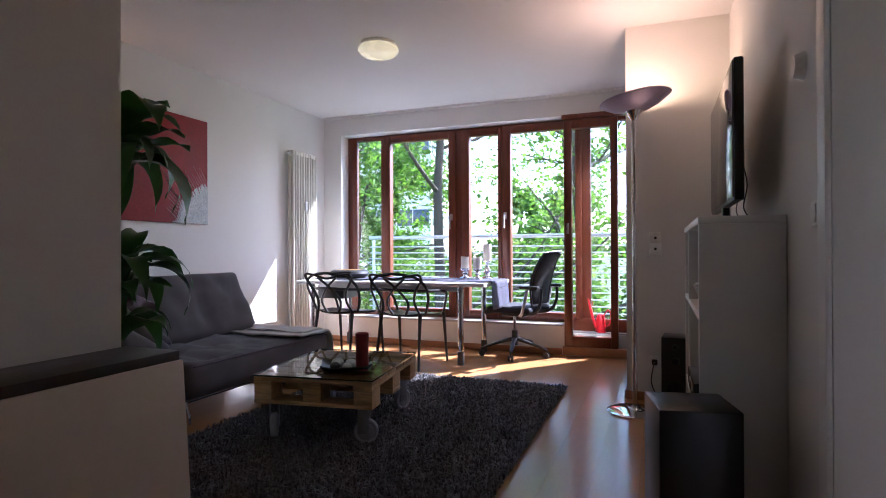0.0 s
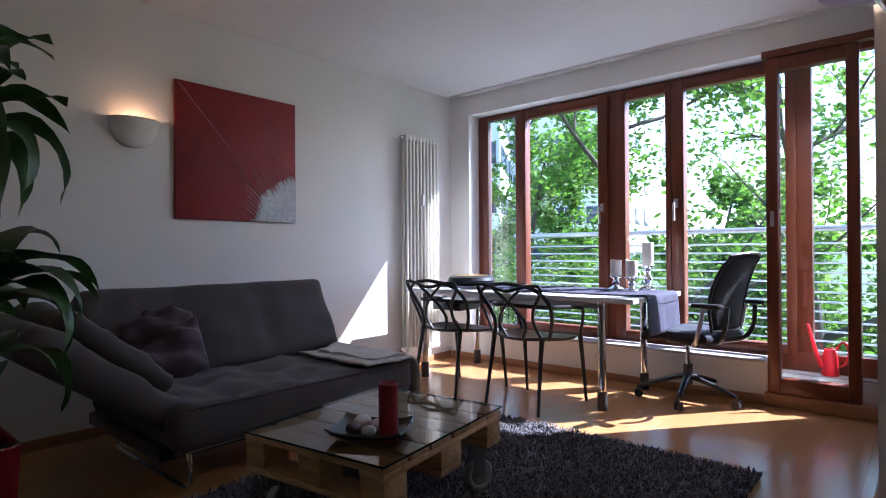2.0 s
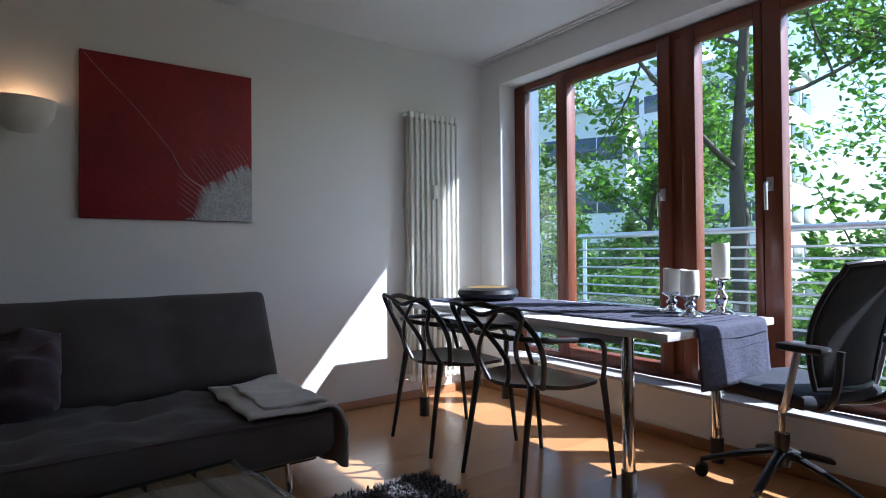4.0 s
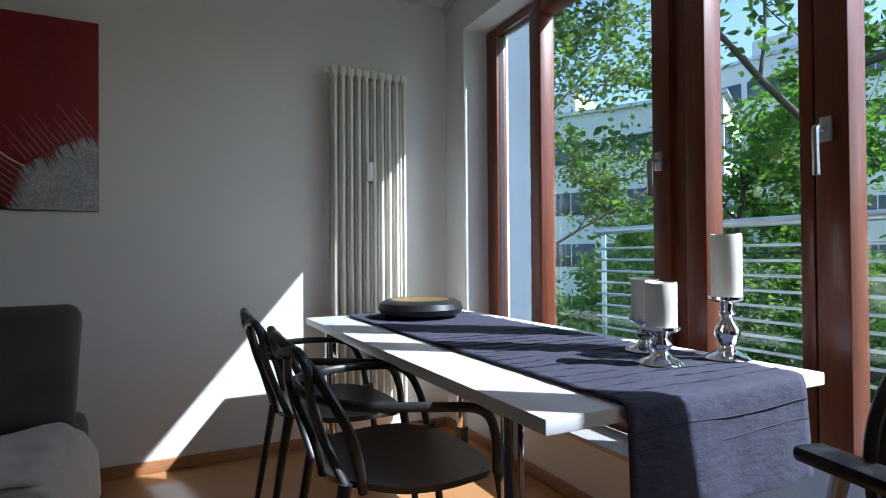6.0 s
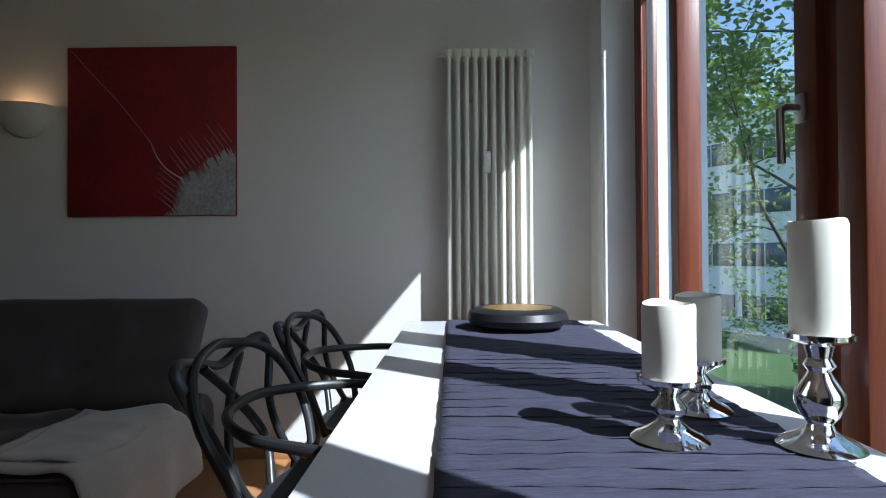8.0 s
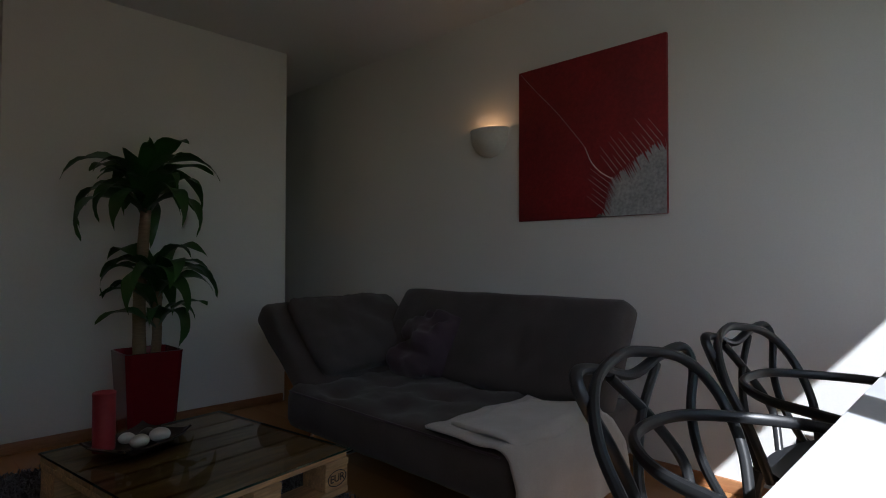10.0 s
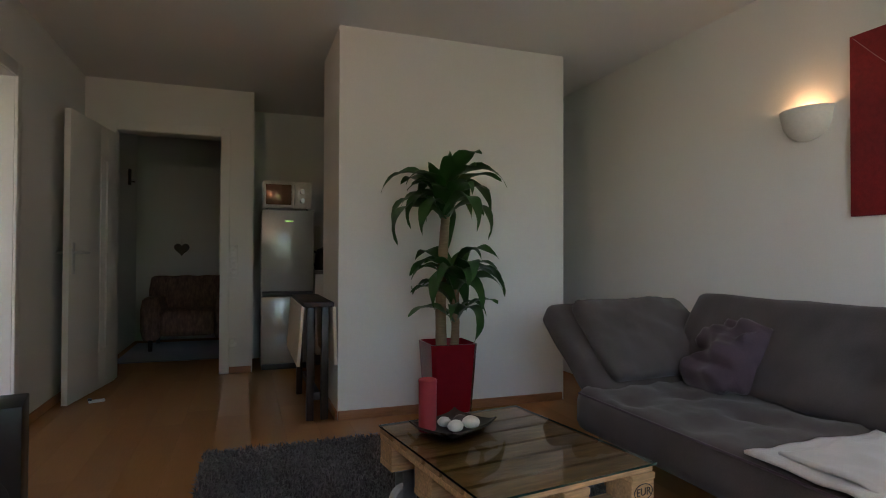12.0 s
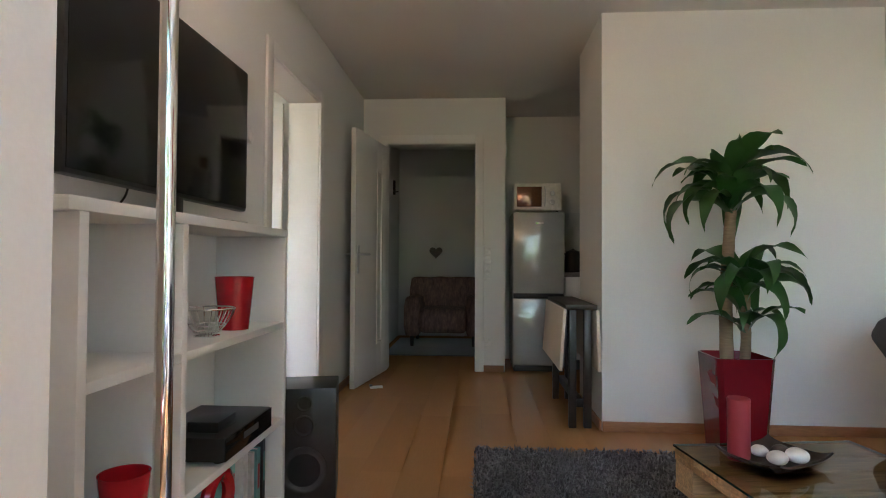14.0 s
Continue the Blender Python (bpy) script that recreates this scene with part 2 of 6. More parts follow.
M_CONCRETE = mat("balcony_concrete", (0.33, 0.32, 0.30), 0.85, grain=40, var=0.2, bump=0.3)
M_BARK = mat("tree_bark", (0.070, 0.055, 0.042), 0.9, grain=18, var=0.35, blotch=3, blotch_var=0.25, bump=1.0, stretch=(4, 4, 1))
M_LEAF_A = leaf_mat("maple_leaf", (0.098, 0.180, 0.042), 0.5, 0.5)
M_LEAF_B = leaf_mat("birch_leaf", (0.150, 0.205, 0.085), 0.5, 0.5)
M_LEAF_C = leaf_mat("shrub_leaf", (0.080, 0.150, 0.038), 0.5, 0.4)
M_GRASS = mat("lawn", (0.06, 0.11, 0.03), 0.95, grain=3, var=0.3, blotch=0.2, blotch_var=0.25)
M_OFFICE = mat("white_facade_panel", (0.70, 0.70, 0.68), 0.7, grain=2, var=0.05, blotch=0.2, blotch_var=0.06)
M_OFFICEWIN = mat("dark_office_glazing", (0.06, 0.08, 0.10), 0.12, grain=1, var=0.3)
M_BOOKS = [mat("book_cover", c, 0.5) for c in ((0.70, 0.69, 0.66), (0.05, 0.05, 0.06), (0.20, 0.45, 0.45), (0.5, 0.03, 0.04), (0.62, 0.60, 0.55), (0.75, 0.74, 0.72))]


# ---- building helpers ----
def link_mesh(name, me, material, parent=None, label="", smooth=None):
    if material:
        me.materials.append(material)
    ob = new(name, me)
    if smooth is not None:
        for q in me.polygons:
            q.use_smooth = True
        if smooth is not True:
            me.set_sharp_from_angle(angle=radians(smooth))
    if parent:
        ob.parent = parent
    if label:
        ob["label"] = label
    return ob


def part(name, bm, material, parent=None, label="", smooth=35):
    me = bpy.data.meshes.new(name)
    bm.normal_update()
    bm.to_mesh(me)
    bm.free()
    return link_mesh(name, me, material, parent, label, smooth)


def glass_sheet(a, b, front, material, parent, name, label):
    """A glass sheet whose gloss lies on the faces that look along front."""
    p = part(name, boxed(a, b), M_BACKGLASS, parent, label, None)
    p.data.materials.append(material)
    for q in p.data.polygons:
        q.material_index = 1 if q.normal.dot(Vector(front)) > 0.9 else 0
    p.visible_shadow = False
    return p


def thing(name, place=(0, 0, 0), rz=0.0, label="", category="", group="", kind=""):
    ob = new(name)
    ob.empty_display_size = 0.05
    ob.matrix_basis = pose(*place, 0, 0, rz)
    return tagged(ob, label, category, group, kind)


def box(bm, a, b, bevel=0.0, turn=None, seg=2):
    r = bmesh.ops.create_cube(bm, size=1)
    vs = r["verts"]
    for v in vs:
        v.co = Vector([(p + q) / 2 + c * (q - p) for c, p, q in zip(v.co, a, b)])
    if bevel:
        es = list({e for v in vs for e in v.link_edges})
        rb = bmesh.ops.bevel(bm, geom=es, offset=bevel, segments=seg, profile=0.5, affect="EDGES")
        vs = list({v for fc in rb["faces"] for v in fc.verts} | {v for v in vs if v.is_valid})
    if turn:
        bmesh.ops.transform(bm, matrix=turn, verts=vs)
    return bm


def boxed(a, b, bevel=0.0, turn=None, seg=2):
    return box(bmesh.new(), a, b, bevel, turn, seg)


def rod(bm, p, q, r0, r1=None, n=12):
    p, q = Vector(p), Vector(q)
    r1 = r0 if r1 is None else r1
    m = Matrix.Translation((p + q) / 2) @ (q - p).to_track_quat("Z", "Y").to_matrix().to_4x4()
    bmesh.ops.create_cone(bm, cap_ends=True, segments=n, radius1=r0, radius2=r1, depth=(q - p).length, matrix=m)
    return bm


def lathe(bm, profile, n=28, centre=(0, 0, 0)):
    rings = []
    for r, z in profile:
        rings.append([bm.verts.new((centre[0] + r * math.cos(2 * math.pi * k / n), centre[1] + r * math.sin(2 * math.pi * k / n), centre[2] + z)) for k in range(n)])
    for a, b in zip(rings, rings[1:]):
        for k in range(n):
            bm.faces.new((a[k], a[(k + 1) % n], b[(k + 1) % n], b[k]))
    if profile[0][0] > 1e-4:
        bm.faces.new(rings[0][::-1])
    if profile[-1][0] > 1e-4:
        bm.faces.new(rings[-1])
    bmesh.ops.remove_doubles(bm, verts=bm.verts, dist=1e-5)
    return bm


def spline(points, steps=8, closed=False):
    pts = [Vector(p) for p in points]
    n, out = len(pts), []
    for i in range(n if closed else n - 1):
        if closed:
            p0, p1, p2, p3 = (pts[(i + k) % n] for k in (-1, 0, 1, 2))
        else:
            p0, p1, p2, p3 = pts[max(i - 1, 0)], pts[i], pts[i + 1], pts[min(i + 2, n - 1)]
        for s in range(steps):
            t = s / steps
            out.append(0.5 * (2 * p1 + (p2 - p0) * t + (2 * p0 - 5 * p1 + 4 * p2 - p3) * t * t + (3 * p1 - p0 - 3 * p2 + p3) * t ** 3))
    if not closed:
        out.append(pts[-1])
    return out


def tube(bm, points, radius, n=8, squash=1.0, closed=False):
    """A tube along points; radius: a number or one for each point."""
    pts = [Vector(p) for p in points]
    rs = [radius] * len(pts) if isinstance(radius, (int, float)) else radius
    up = Vector((0, 0, 1))
    rings = []
    last = None
    for i, p in enumerate(pts):
        a = pts[i - 1] if i or closed else p
        b = pts[(i + 1) % len(pts)] if i < len(pts) - 1 or closed else p
        d = (b - a).normalized()
        if last is None:
            side = d.cross(up if abs(d.z) < 0.95 else Vector((1, 0, 0))).normalized()
        else:
            side = (last - d * last.dot(d)).normalized()
        last = side
        other = d.cross(side)
        rings.append([bm.verts.new(p + rs[i] * (math.cos(2 * math.pi * k / n) * side + squash * math.sin(2 * math.pi * k / n) * other)) for k in range(n)])
    pairs = list(zip(rings, rings[1:])) + ([(rings[-1], rings[0])] if closed else [])
    for a, b in pairs:
        for k in range(n):
            bm.faces.new((a[k], a[(k + 1) % n], b[(k + 1) % n], b[k]))
    if not closed:
        bm.faces.new(rings[0][::-1])
        bm.faces.new(rings[-1])
    return bm


def pillow(bm, size, puff, nx=14, ny=14, seed=0, wrinkle=0.004):
    """A stuffed cushion lying in x and y, swelling along z."""
    sx, sy = size
    rnd = Vector((seed * 3.1, seed * 1.7, 0))
    grid = {}
    for side in (1, -1):
        for i in range(nx + 1):
            for j in range(ny + 1):
                u, v = 2 * i / nx - 1, 2 * j / ny - 1
                edge = i in (0, nx) or j in (0, ny)
                if edge and side == -1:
                    grid[side, i, j] = grid[1, i, j]
                    continue
                h = ((1 - u ** 4) * (1 - v ** 4)) ** 0.6
                pull = 1 - 0.06 * (1 - h)
                x, y = u * sx / 2 * (1 - 0.05 * v * v), v * sy / 2 * (1 - 0.05 * u * u)
                w = noise.noise(Vector((x * 9, y * 9, side)) + rnd) * wrinkle * 3 + noise.noise(Vector((x * 25, y * 6, side)) + rnd) * wrinkle
                grid[side, i, j] = bm.verts.new((x * pull, y * pull, side * puff / 2 * h + (w if not edge else 0)))
    for side in (1, -1):
        for i in range(nx):
            for j in range(ny):
                q = [grid[side, i, j], grid[side, i + 1, j], grid[side, i + 1, j + 1], grid[side, i, j + 1]]
                bm.faces.new(q if side == 1 else q[::-1])
    return bm


def soft_block(bm, sx, sy, sz, nx, ny, r=0.04, tufts=(), depth=0.02, wrinkle=0.004, seed=0):
    """An upholstered block, centred in x and y, from z 0 up, with rounded edges and pulled-in tufts (x, y) on its top."""
    verts = {}

    def at(i, j, k, n3):
        key = (i, j, k)
        if key not in verts:
            x, y, z = -sx / 2 + sx * i / nx, -sy / 2 + sy * j / ny, sz * k / n3
            c = Vector((max(-sx / 2 + r, min(sx / 2 - r, x)), max(-sy / 2 + r, min(sy / 2 - r, y)), max(r, min(sz - r, z))))
            d = Vector((x, y, z)) - c
            if d.length > 1e-6:
                p = c + d.normalized() * min(r, d.length)
            else:
                p = c
            if k == n3:
                for tx, ty in tufts:
                    q = (p.x - tx) ** 2 + (p.y - ty) ** 2
                    p.z -= depth * math.exp(-q / 0.006)
                p.z += wrinkle * (noise.noise(Vector((p.x * 7 + seed, p.y * 7, 0))) * 2 + noise.noise(Vector((p.x * 22, p.y * 18 + seed, 1))))
            else:
                p += Vector((noise.noise(p * 6), noise.noise(p * 6 + Vector((5, seed, 0))), 0)) * wrinkle
            verts[key] = bm.verts.new(p)
        return verts[key]

    n3 = 4
    for i in range(nx):
        for j in range(ny):
            bm.faces.new((at(i, j, n3, n3), at(i + 1, j, n3, n3), at(i + 1, j + 1, n3, n3), at(i, j + 1, n3, n3)))
            bm.faces.new((at(i, j + 1, 0, n3), at(i + 1, j + 1, 0, n3), at(i + 1, j, 0, n3), at(i, j, 0, n3)))
    for k in range(n3):
        for i in range(nx):
            bm.faces.new((at(i, 0, k, n3), at(i + 1, 0, k, n3), at(i + 1, 0, k + 1, n3), at(i, 0, k + 1, n3)))
            bm.faces.new((at(i + 1, ny, k, n3), at(i, ny, k, n3), at(i, ny, k + 1, n3), at(i + 1, ny, k + 1, n3)))
        for j in range(ny):
            bm.faces.new((at(0, j + 1, k, n3), at(0, j, k, n3), at(0, j, k + 1, n3), at(0, j + 1, k + 1, n3)))
            bm.faces.new((at(nx, j, k, n3), at(nx, j + 1, k, n3), at(nx, j + 1, k + 1, n3), at(nx, j, k + 1, n3)))
    return bm


def sheet(bm, rows, thick=0.006):
    """A cloth of some thickness through rows of points."""
    vs = [[bm.verts.new(p) for p in row] for row in rows]
    fs = [bm.faces.new((vs[i][j], vs[i][j + 1], vs[i + 1][j + 1], vs[i + 1][j])) for i in range(len(vs) - 1) for j in range(len(vs[0]) - 1)]
    bm.normal_update()
    bmesh.ops.solidify(bm, geom=fs, thickness=thick)
    return bm


# ---- structure ----
TOP = 2.5
WALL_E, PIL_X, PIL_Y = 3.98, 3.350, -1.485
SOUTH = -6.065


def block(name, a, b, material=M_WALL, label="", bevel=0.0, smooth=35):
    ob = part(name, boxed(a, b, bevel), material, None, "", smooth)
    return tagged(ob, label, "", "", "structure")


def joined(name, boxes, material=M_WALL, label=""):
    bm = bmesh.new()
    for a, b in boxes:
        box(bm, a, b)
    return tagged(part(name, bm, material), label, "", "", "structure")


floor = joined("floor", [((-0.2, -8.6, -0.12), (6.6, 0.3, -0.012))], M_JOINT, "glossy beech laminate floor of long planks")
joined("ceiling", [((-0.25, -8.65, TOP), (6.7, 0.3, TOP + 0.15))], M_CEIL, "plain white painted ceiling")
joined("wall_west", [((-0.25, -8.65, -0.1), (0, 0.3, TOP))], M_WALL, "white painted plaster wall behind the sofa")
joined("wall_north", [
    ((0, 0, -0.1), (0.225, 0.30, TOP)),
    ((0.225, 0, 2.30), (PIL_X, 0.30, TOP)),
    ((0.225, 0, -0.1), (2.70, 0.30, 0.27)),
    ((2.70, 0.06, -0.1), (PIL_X, 0.30, 0.20)),
    ((PIL_X, PIL_Y, -0.1), (WALL_E, 0.30, TOP)),
], M_WALL, "white window wall with a wide glazed opening")
joined("wall_east", [
    ((WALL_E, -3.71, -0.1), (4.18, PIL_Y, TOP)),
    ((WALL_E, PIL_Y, -0.1), (4.18, 0.30, TOP)),
    ((WALL_E, -4.60, 2.06), (4.18, -3.71, TOP)),
    ((WALL_E, -8.65, -0.1), (4.18, -4.60, TOP)),
], M_WALL, "white wall with an open doorway beside the shelf")
joined("wall_south", [
    ((2.668, -6.215, -0.1), (2.912, SOUTH, TOP)),
    ((3.783, -6.215, -0.1), (WALL_E, SOUTH, TOP)),
    ((2.912, -6.215, 2.105), (3.783, SOUTH, TOP)),
    ((2.668, -6.76, -0.1), (2.79, -6.215, TOP)),
    ((0, -6.88, -0.1), (2.79, -6.76, TOP)),
    ((2.66, -8.45, -0.1), (2.79, -6.88, TOP)),
    ((2.66, -8.60, -0.1), (WALL_E, -8.45, TOP)),
], M_WALL, "white end wall with a doorway and a fridge niche")
joined("wall_partition", [((0.552, -5.06, -0.1), (2.182, -4.337, TOP))], M_WALL, "white free-standing partition wall of the kitchen")
joined("wall_next_room", [
    ((4.18, -5.30, -0.1), (6.5, -5.15, TOP)),
    ((6.5, -5.30, -0.1), (6.65, 0.30, TOP)),
    ((4.18, 0.10, -0.1), (4.4, 0.30, TOP)),
    ((6.2, 0.10, -0.1), (6.5, 0.30, TOP)),
    ((4.4, 0.10, -0.1), (6.2, 0.30, 0.5)),
    ((4.4, 0.10, 2.3), (6.2, 0.30, TOP)),
], M_WALL, "white walls of the bright next room")


def skirting(a, b, axis):
    """A skirting board from a to b, its thickness grown along axis."""
    lo = (min(a[0], b[0]), min(a[1], b[1]), 0.0)
    hi = [max(a[0], b[0]), max(a[1], b[1]), 0.058]
    lo = list(lo)
    k, s = (0, axis[0]) if axis[0] else (1, axis[1])
    if s > 0:
        hi[k] = lo[k] + 0.015
    else:
        lo[k] = hi[k] - 0.015
    ob = part("baseboard", boxed(lo, hi, 0.004), M_BASE)
    tagged(ob, "beech skirting board along the wall", "", "", "structure")


skirting((0.002, -4.3), (0.002, -0.02), (1, 0))
skirting((0.02, -0.002), (2.68, -0.002), (0, -1))
skirting((PIL_X - 0.002, PIL_Y), (PIL_X - 0.002, -0.06), (-1, 0))
skirting((PIL_X, PIL_Y - 0.002), (3.96, PIL_Y - 0.002), (0, -1))
skirting((WALL_E - 0.002, -3.64), (WALL_E - 0.002, PIL_Y - 0.02), (-1, 0))
skirting((WALL_E - 0.002, -6.05), (WALL_E - 0.002, -4.67), (-1, 0))
skirting((0.57, -4.335), (2.182, -4.335), (0, 1))
skirting((2.184, -5.05), (2.184, -4.337), (1, 0))
skirting((2.68, SOUTH + 0.002), (2.862, SOUTH + 0.002), (0, 1))

# ---- glazing ----
FY0, FY1 = 0.150, 0.220


def bar(win, name, x0, x1, z0, z1, y0=FY0, y1=FY1, mt=None):
    return part(name, boxed((x0, y0, z0), (x1, y1, z1), 0.006), mt or M_FRAME, win)


def pane(win, x0, x1, z0, z1, y):
    p = glass_sheet((x0, y - 0.006, z0), (x1, y + 0.006, z1), (0, -1, 0), M_GLASS, win, "pane", "clear window glass")
    part("seal", frame_ring(x0, x1, z0, z1, y - 0.014, y + 0.014, 0.007), M_SEAL, win)
    return p


def frame_ring(x0, x1, z0, z1, y0, y1, w):
    bm = bmesh.new()
    box(bm, (x0 - 0.002, y0, z0 - 0.002), (x0 + w, y1, z1 + 0.002))
    box(bm, (x1 - w, y0, z0 - 0.002), (x1 + 0.002, y1, z1 + 0.002))
    box(bm, (x0 + w, y0, z0 - 0.002), (x1 - w, y1, z0 + w))
    box(bm, (x0 + w, y0, z1 - w), (x1 - w, y1, z1 + 0.002))
    return bm


def frame_ring_flat(hx, hy, z0, z1, w=0.0015):
    bm = bmesh.new()
    box(bm, (-hx, -hy, z0), (-hx + w, hy, z1))
    box(bm, (hx - w, -hy, z0), (hx, hy, z1))
    box(bm, (-hx + w, -hy, z0), (hx - w, -hy + w, z1))
    box(bm, (-hx + w, hy - w, z0), (hx - w, hy, z1))
    return bm


def handle(win, x, z, y=FY0):
    h = part("handle_plate", boxed((x - 0.016, y - 0.012, z - 0.035), (x + 0.016, y, z + 0.035), 0.004), M_ALU, win, "brushed metal window handle")
    bm = bmesh.new()
    tube(bm, spline([(x, y - 0.01, z), (x, y - 0.05, z), (x, y - 0.055, z - 0.03), (x, y - 0.052, z - 0.13)], 6), 0.0095, 8)
    part("lever", bm, M_ALU, h)


def sash(win, x0, x1, z0, z1, left, right, bottom=0.09, top=0.07, y0=FY0 - 0.022, y1=FY1 - 0.005):
    bar(win, "stile", x0, x0 + left, z0, z1, y0, y1)
    bar(win, "stile", x1 - right, x1, z0, z1, y0, y1)
    bar(win, "rail", x0 + left, x1 - right, z1 - top, z1, y0 + 0.002, y1)
    bar(win, "rail", x0 + left, x1 - right, z0, z0 + bottom, y0 + 0.002, y1)
    pane(win, x0 + left - 0.01, x1 - right + 0.01, z0 + bottom - 0.01, z1 - top + 0.01, (y0 + y1) / 2)


win_1 = thing("window_1", (0, 0, 0), 0, "red-brown wooden window front with tall clear panes", "window", "", "structure")
bar(win_1, "window_frame", 0.225, 0.330, 0.29, 2.295)
bar(win_1, "window_frame", 0.330, 3.355, 2.25, 2.295)
bar(win_1, "window_frame", 0.330, 2.70, 0.29, 0.335)
bar(win_1, "window_frame", 2.70, 3.355, 0.205, 0.335)
bar(win_1, "window_frame", 3.315, 3.355, 0.335, 2.25)
bar(win_1, "mullion", 0.648, 0.705, 0.335, 2.25)
bar(win_1, "mullion", 1.536, 1.622, 0.335, 2.25)
bar(win_1, "mullion", 2.834, 2.936, 0.335, 2.25)
pane(win_1, 0.325, 0.655, 0.33, 2.255, 0.185)
bar(win_1, "bead", 0.330, 0.350, 0.335, 2.25, FY0 - 0.012, FY0 - 0.001)
sash(win_1, 0.695, 1.546, 0.32, 2.275, 0.075, 0.083, 0.06, 0.07)
sash(win_1, 1.612, 2.048, 0.32, 2.275, 0.083, 0.041, 0.06, 0.07)
sash(win_1, 2.051, 2.850, 0.32, 2.275, 0.090, 0.06, 0.06, 0.07)
pane(win_1, 2.930, 3.320, 0.33, 2.255, 0.185)
handle(win_1, 1.500, 1.36, FY0 - 0.022)
handle(win_1, 2.085, 1.36, FY0 - 0.022)

door_1 = thing("door_1", (0, 0, 0), 0, "red-brown wooden sliding balcony door with clear glass", "door", "", "structure")
sash(door_1, 2.708, 3.200, 0.085, 2.245, 0.07, 0.065, 0.10, 0.08, -0.045, 0.045)
part("threshold", boxed((2.69, -0.05, 0.0), (3.350, 0.055, 0.082), 0.006), M_BASE, door_1)
part("track", boxed((2.69, -0.055, 2.25), (3.350, -0.002, 2.298), 0.004), M_FRAME, door_1)
part("recessed_grip", boxed((2.733, -0.052, 1.16), (2.755, -0.044, 1.26), 0.004), M_ALU, door_1)

sill = block("trim", (0.228, -0.035, 0.272), (2.685, 0.146, 0.29), M_SILL, "grey stone window sill")
block("trim", (2.708, 0.062, 0.203), (3.352, 0.146, 0.215), M_SILL, "grey stone sill behind the sliding door")
rail_c = bmesh.new()
box(rail_c, (0.05, -0.070, 2.482), (3.34, -0.050, 2.4985))
box(rail_c, (0.05, -0.035, 2.482), (3.34, -0.015, 2.4985))
tagged(part("curtain_track", rail_c, M_SWITCH), "white double curtain track on the ceiling", "curtain track")

# ---- doorways ----
def door_casing(name, x0, x1, z1, y, d):
    t = thing(name, (0, 0, 0), 0, "white lacquered wooden door lining and architrave", "door frame", "", "structure")
    for a, b in (((x0 - 0.065, 0), (x0 + 0.012, z1 + 0.065)), ((x1 - 0.012, 0), (x1 + 0.065, z1 + 0.065))):
        part("jamb", boxed((a[0], y, a[1]), (b[0], y + 0.016, b[1]), 0.004), M_DOOR, t)
    part("head", boxed((x0 + 0.012, y, z1 - 0.012), (x1 - 0.012, y + 0.016, z1 + 0.065), 0.004), M_DOOR, t)
    part("lining", boxed((x0 + 0.001, y - d, 0), (x0 + 0.014, y - 0.001, z1), 0.002), M_DOOR, t)
    part("lining", boxed((x1 - 0.014, y - d, 0), (x1 - 0.001, y - 0.001, z1), 0.002), M_DOOR, t)
    part("lining", boxed((x0 + 0.015, y - d, z1 - 0.014), (x1 - 0.015, y - 0.001, z1 - 0.001), 0.002), M_DOOR, t)
    return t


def door_leaf(name, place, rz, label):
    """A leaf that hangs from its local origin and runs along local x."""
    t = thing(name, place, rz, label, "door", "", "structure")
    w, h, d = 0.80, 2.04, 0.04
    bm = bmesh.new()
    box(bm, (0, -d / 2, 0.008), (0.17, d / 2, h), 0.002)
    box(bm, (0.30, -d / 2, 0.008), (w, d / 2, h), 0.002)
    box(bm, (0.17, -d / 2 + 0.001, 0.008), (0.30, d / 2 - 0.001, 0.30))
    box(bm, (0.17, -d / 2 + 0.001, 1.78), (0.30, d / 2 - 0.001, h - 0.002))
    part("panel", bm, M_DOOR, t)
    part("inset", boxed((0.168, -0.008, 0.295), (0.302, 0.008, 1.785)), M_DOOR, t)
    for s in (-1, 1):
        bm = bmesh.new()
        for a, b in (((0.165, 0.29), (0.185, 1.79)), ((0.285, 0.29), (0.305, 1.79)), ((0.185, 0.29), (0.285, 0.31)), ((0.185, 1.77), (0.285, 1.79))):
            box(bm, (a[0], min(s * d / 2, s * (d / 2 + 0.008)), a[1]), (b[0], max(s * d / 2, s * (d / 2 + 0.008)), b[1]), 0.002)
        part("moulding", bm, M_DOOR, t)
        pl = part("handle_plate", boxed((w - 0.075, min(s * d / 2, s * (d / 2 + 0.008)), 0.90), (w - 0.035, max(s * d / 2, s * (d / 2 + 0.008)), 1.12), 0.003), M_ALU, t, "brushed metal handle plate")
        bm = bmesh.new()
        y = s * d / 2
        tube(bm, spline([(w - 0.055, y, 1.05), (w - 0.055, y + s * 0.05, 1.05), (w - 0.075, y + s * 0.056, 1.05), (w - 0.18, y + s * 0.052, 1.05)], 5), 0.009, 8)
        part("lever", bm, M_ALU, pl)
    return t


door_casing("door_frame_2", 2.930, 3.765, 2.092, SOUTH + 0.002, 0.15)
door_leaf("door_2", (3.762, -6.03, 0), 81, "white panelled door standing open against the wall")
stop = thing("door_stop", (3.71, -5.32, 0), 20, "small wedge-shaped metal door stop on the floor", "door stop")
part("wedge", boxed((-0.05, -0.012, 0), (0.05, 0.012, 0.02), 0.005), M_ALU, stop)
part("rubber_pad", boxed((0.03, -0.014, 0.018), (0.055, 0.014, 0.032), 0.004), M_BLACK, stop)

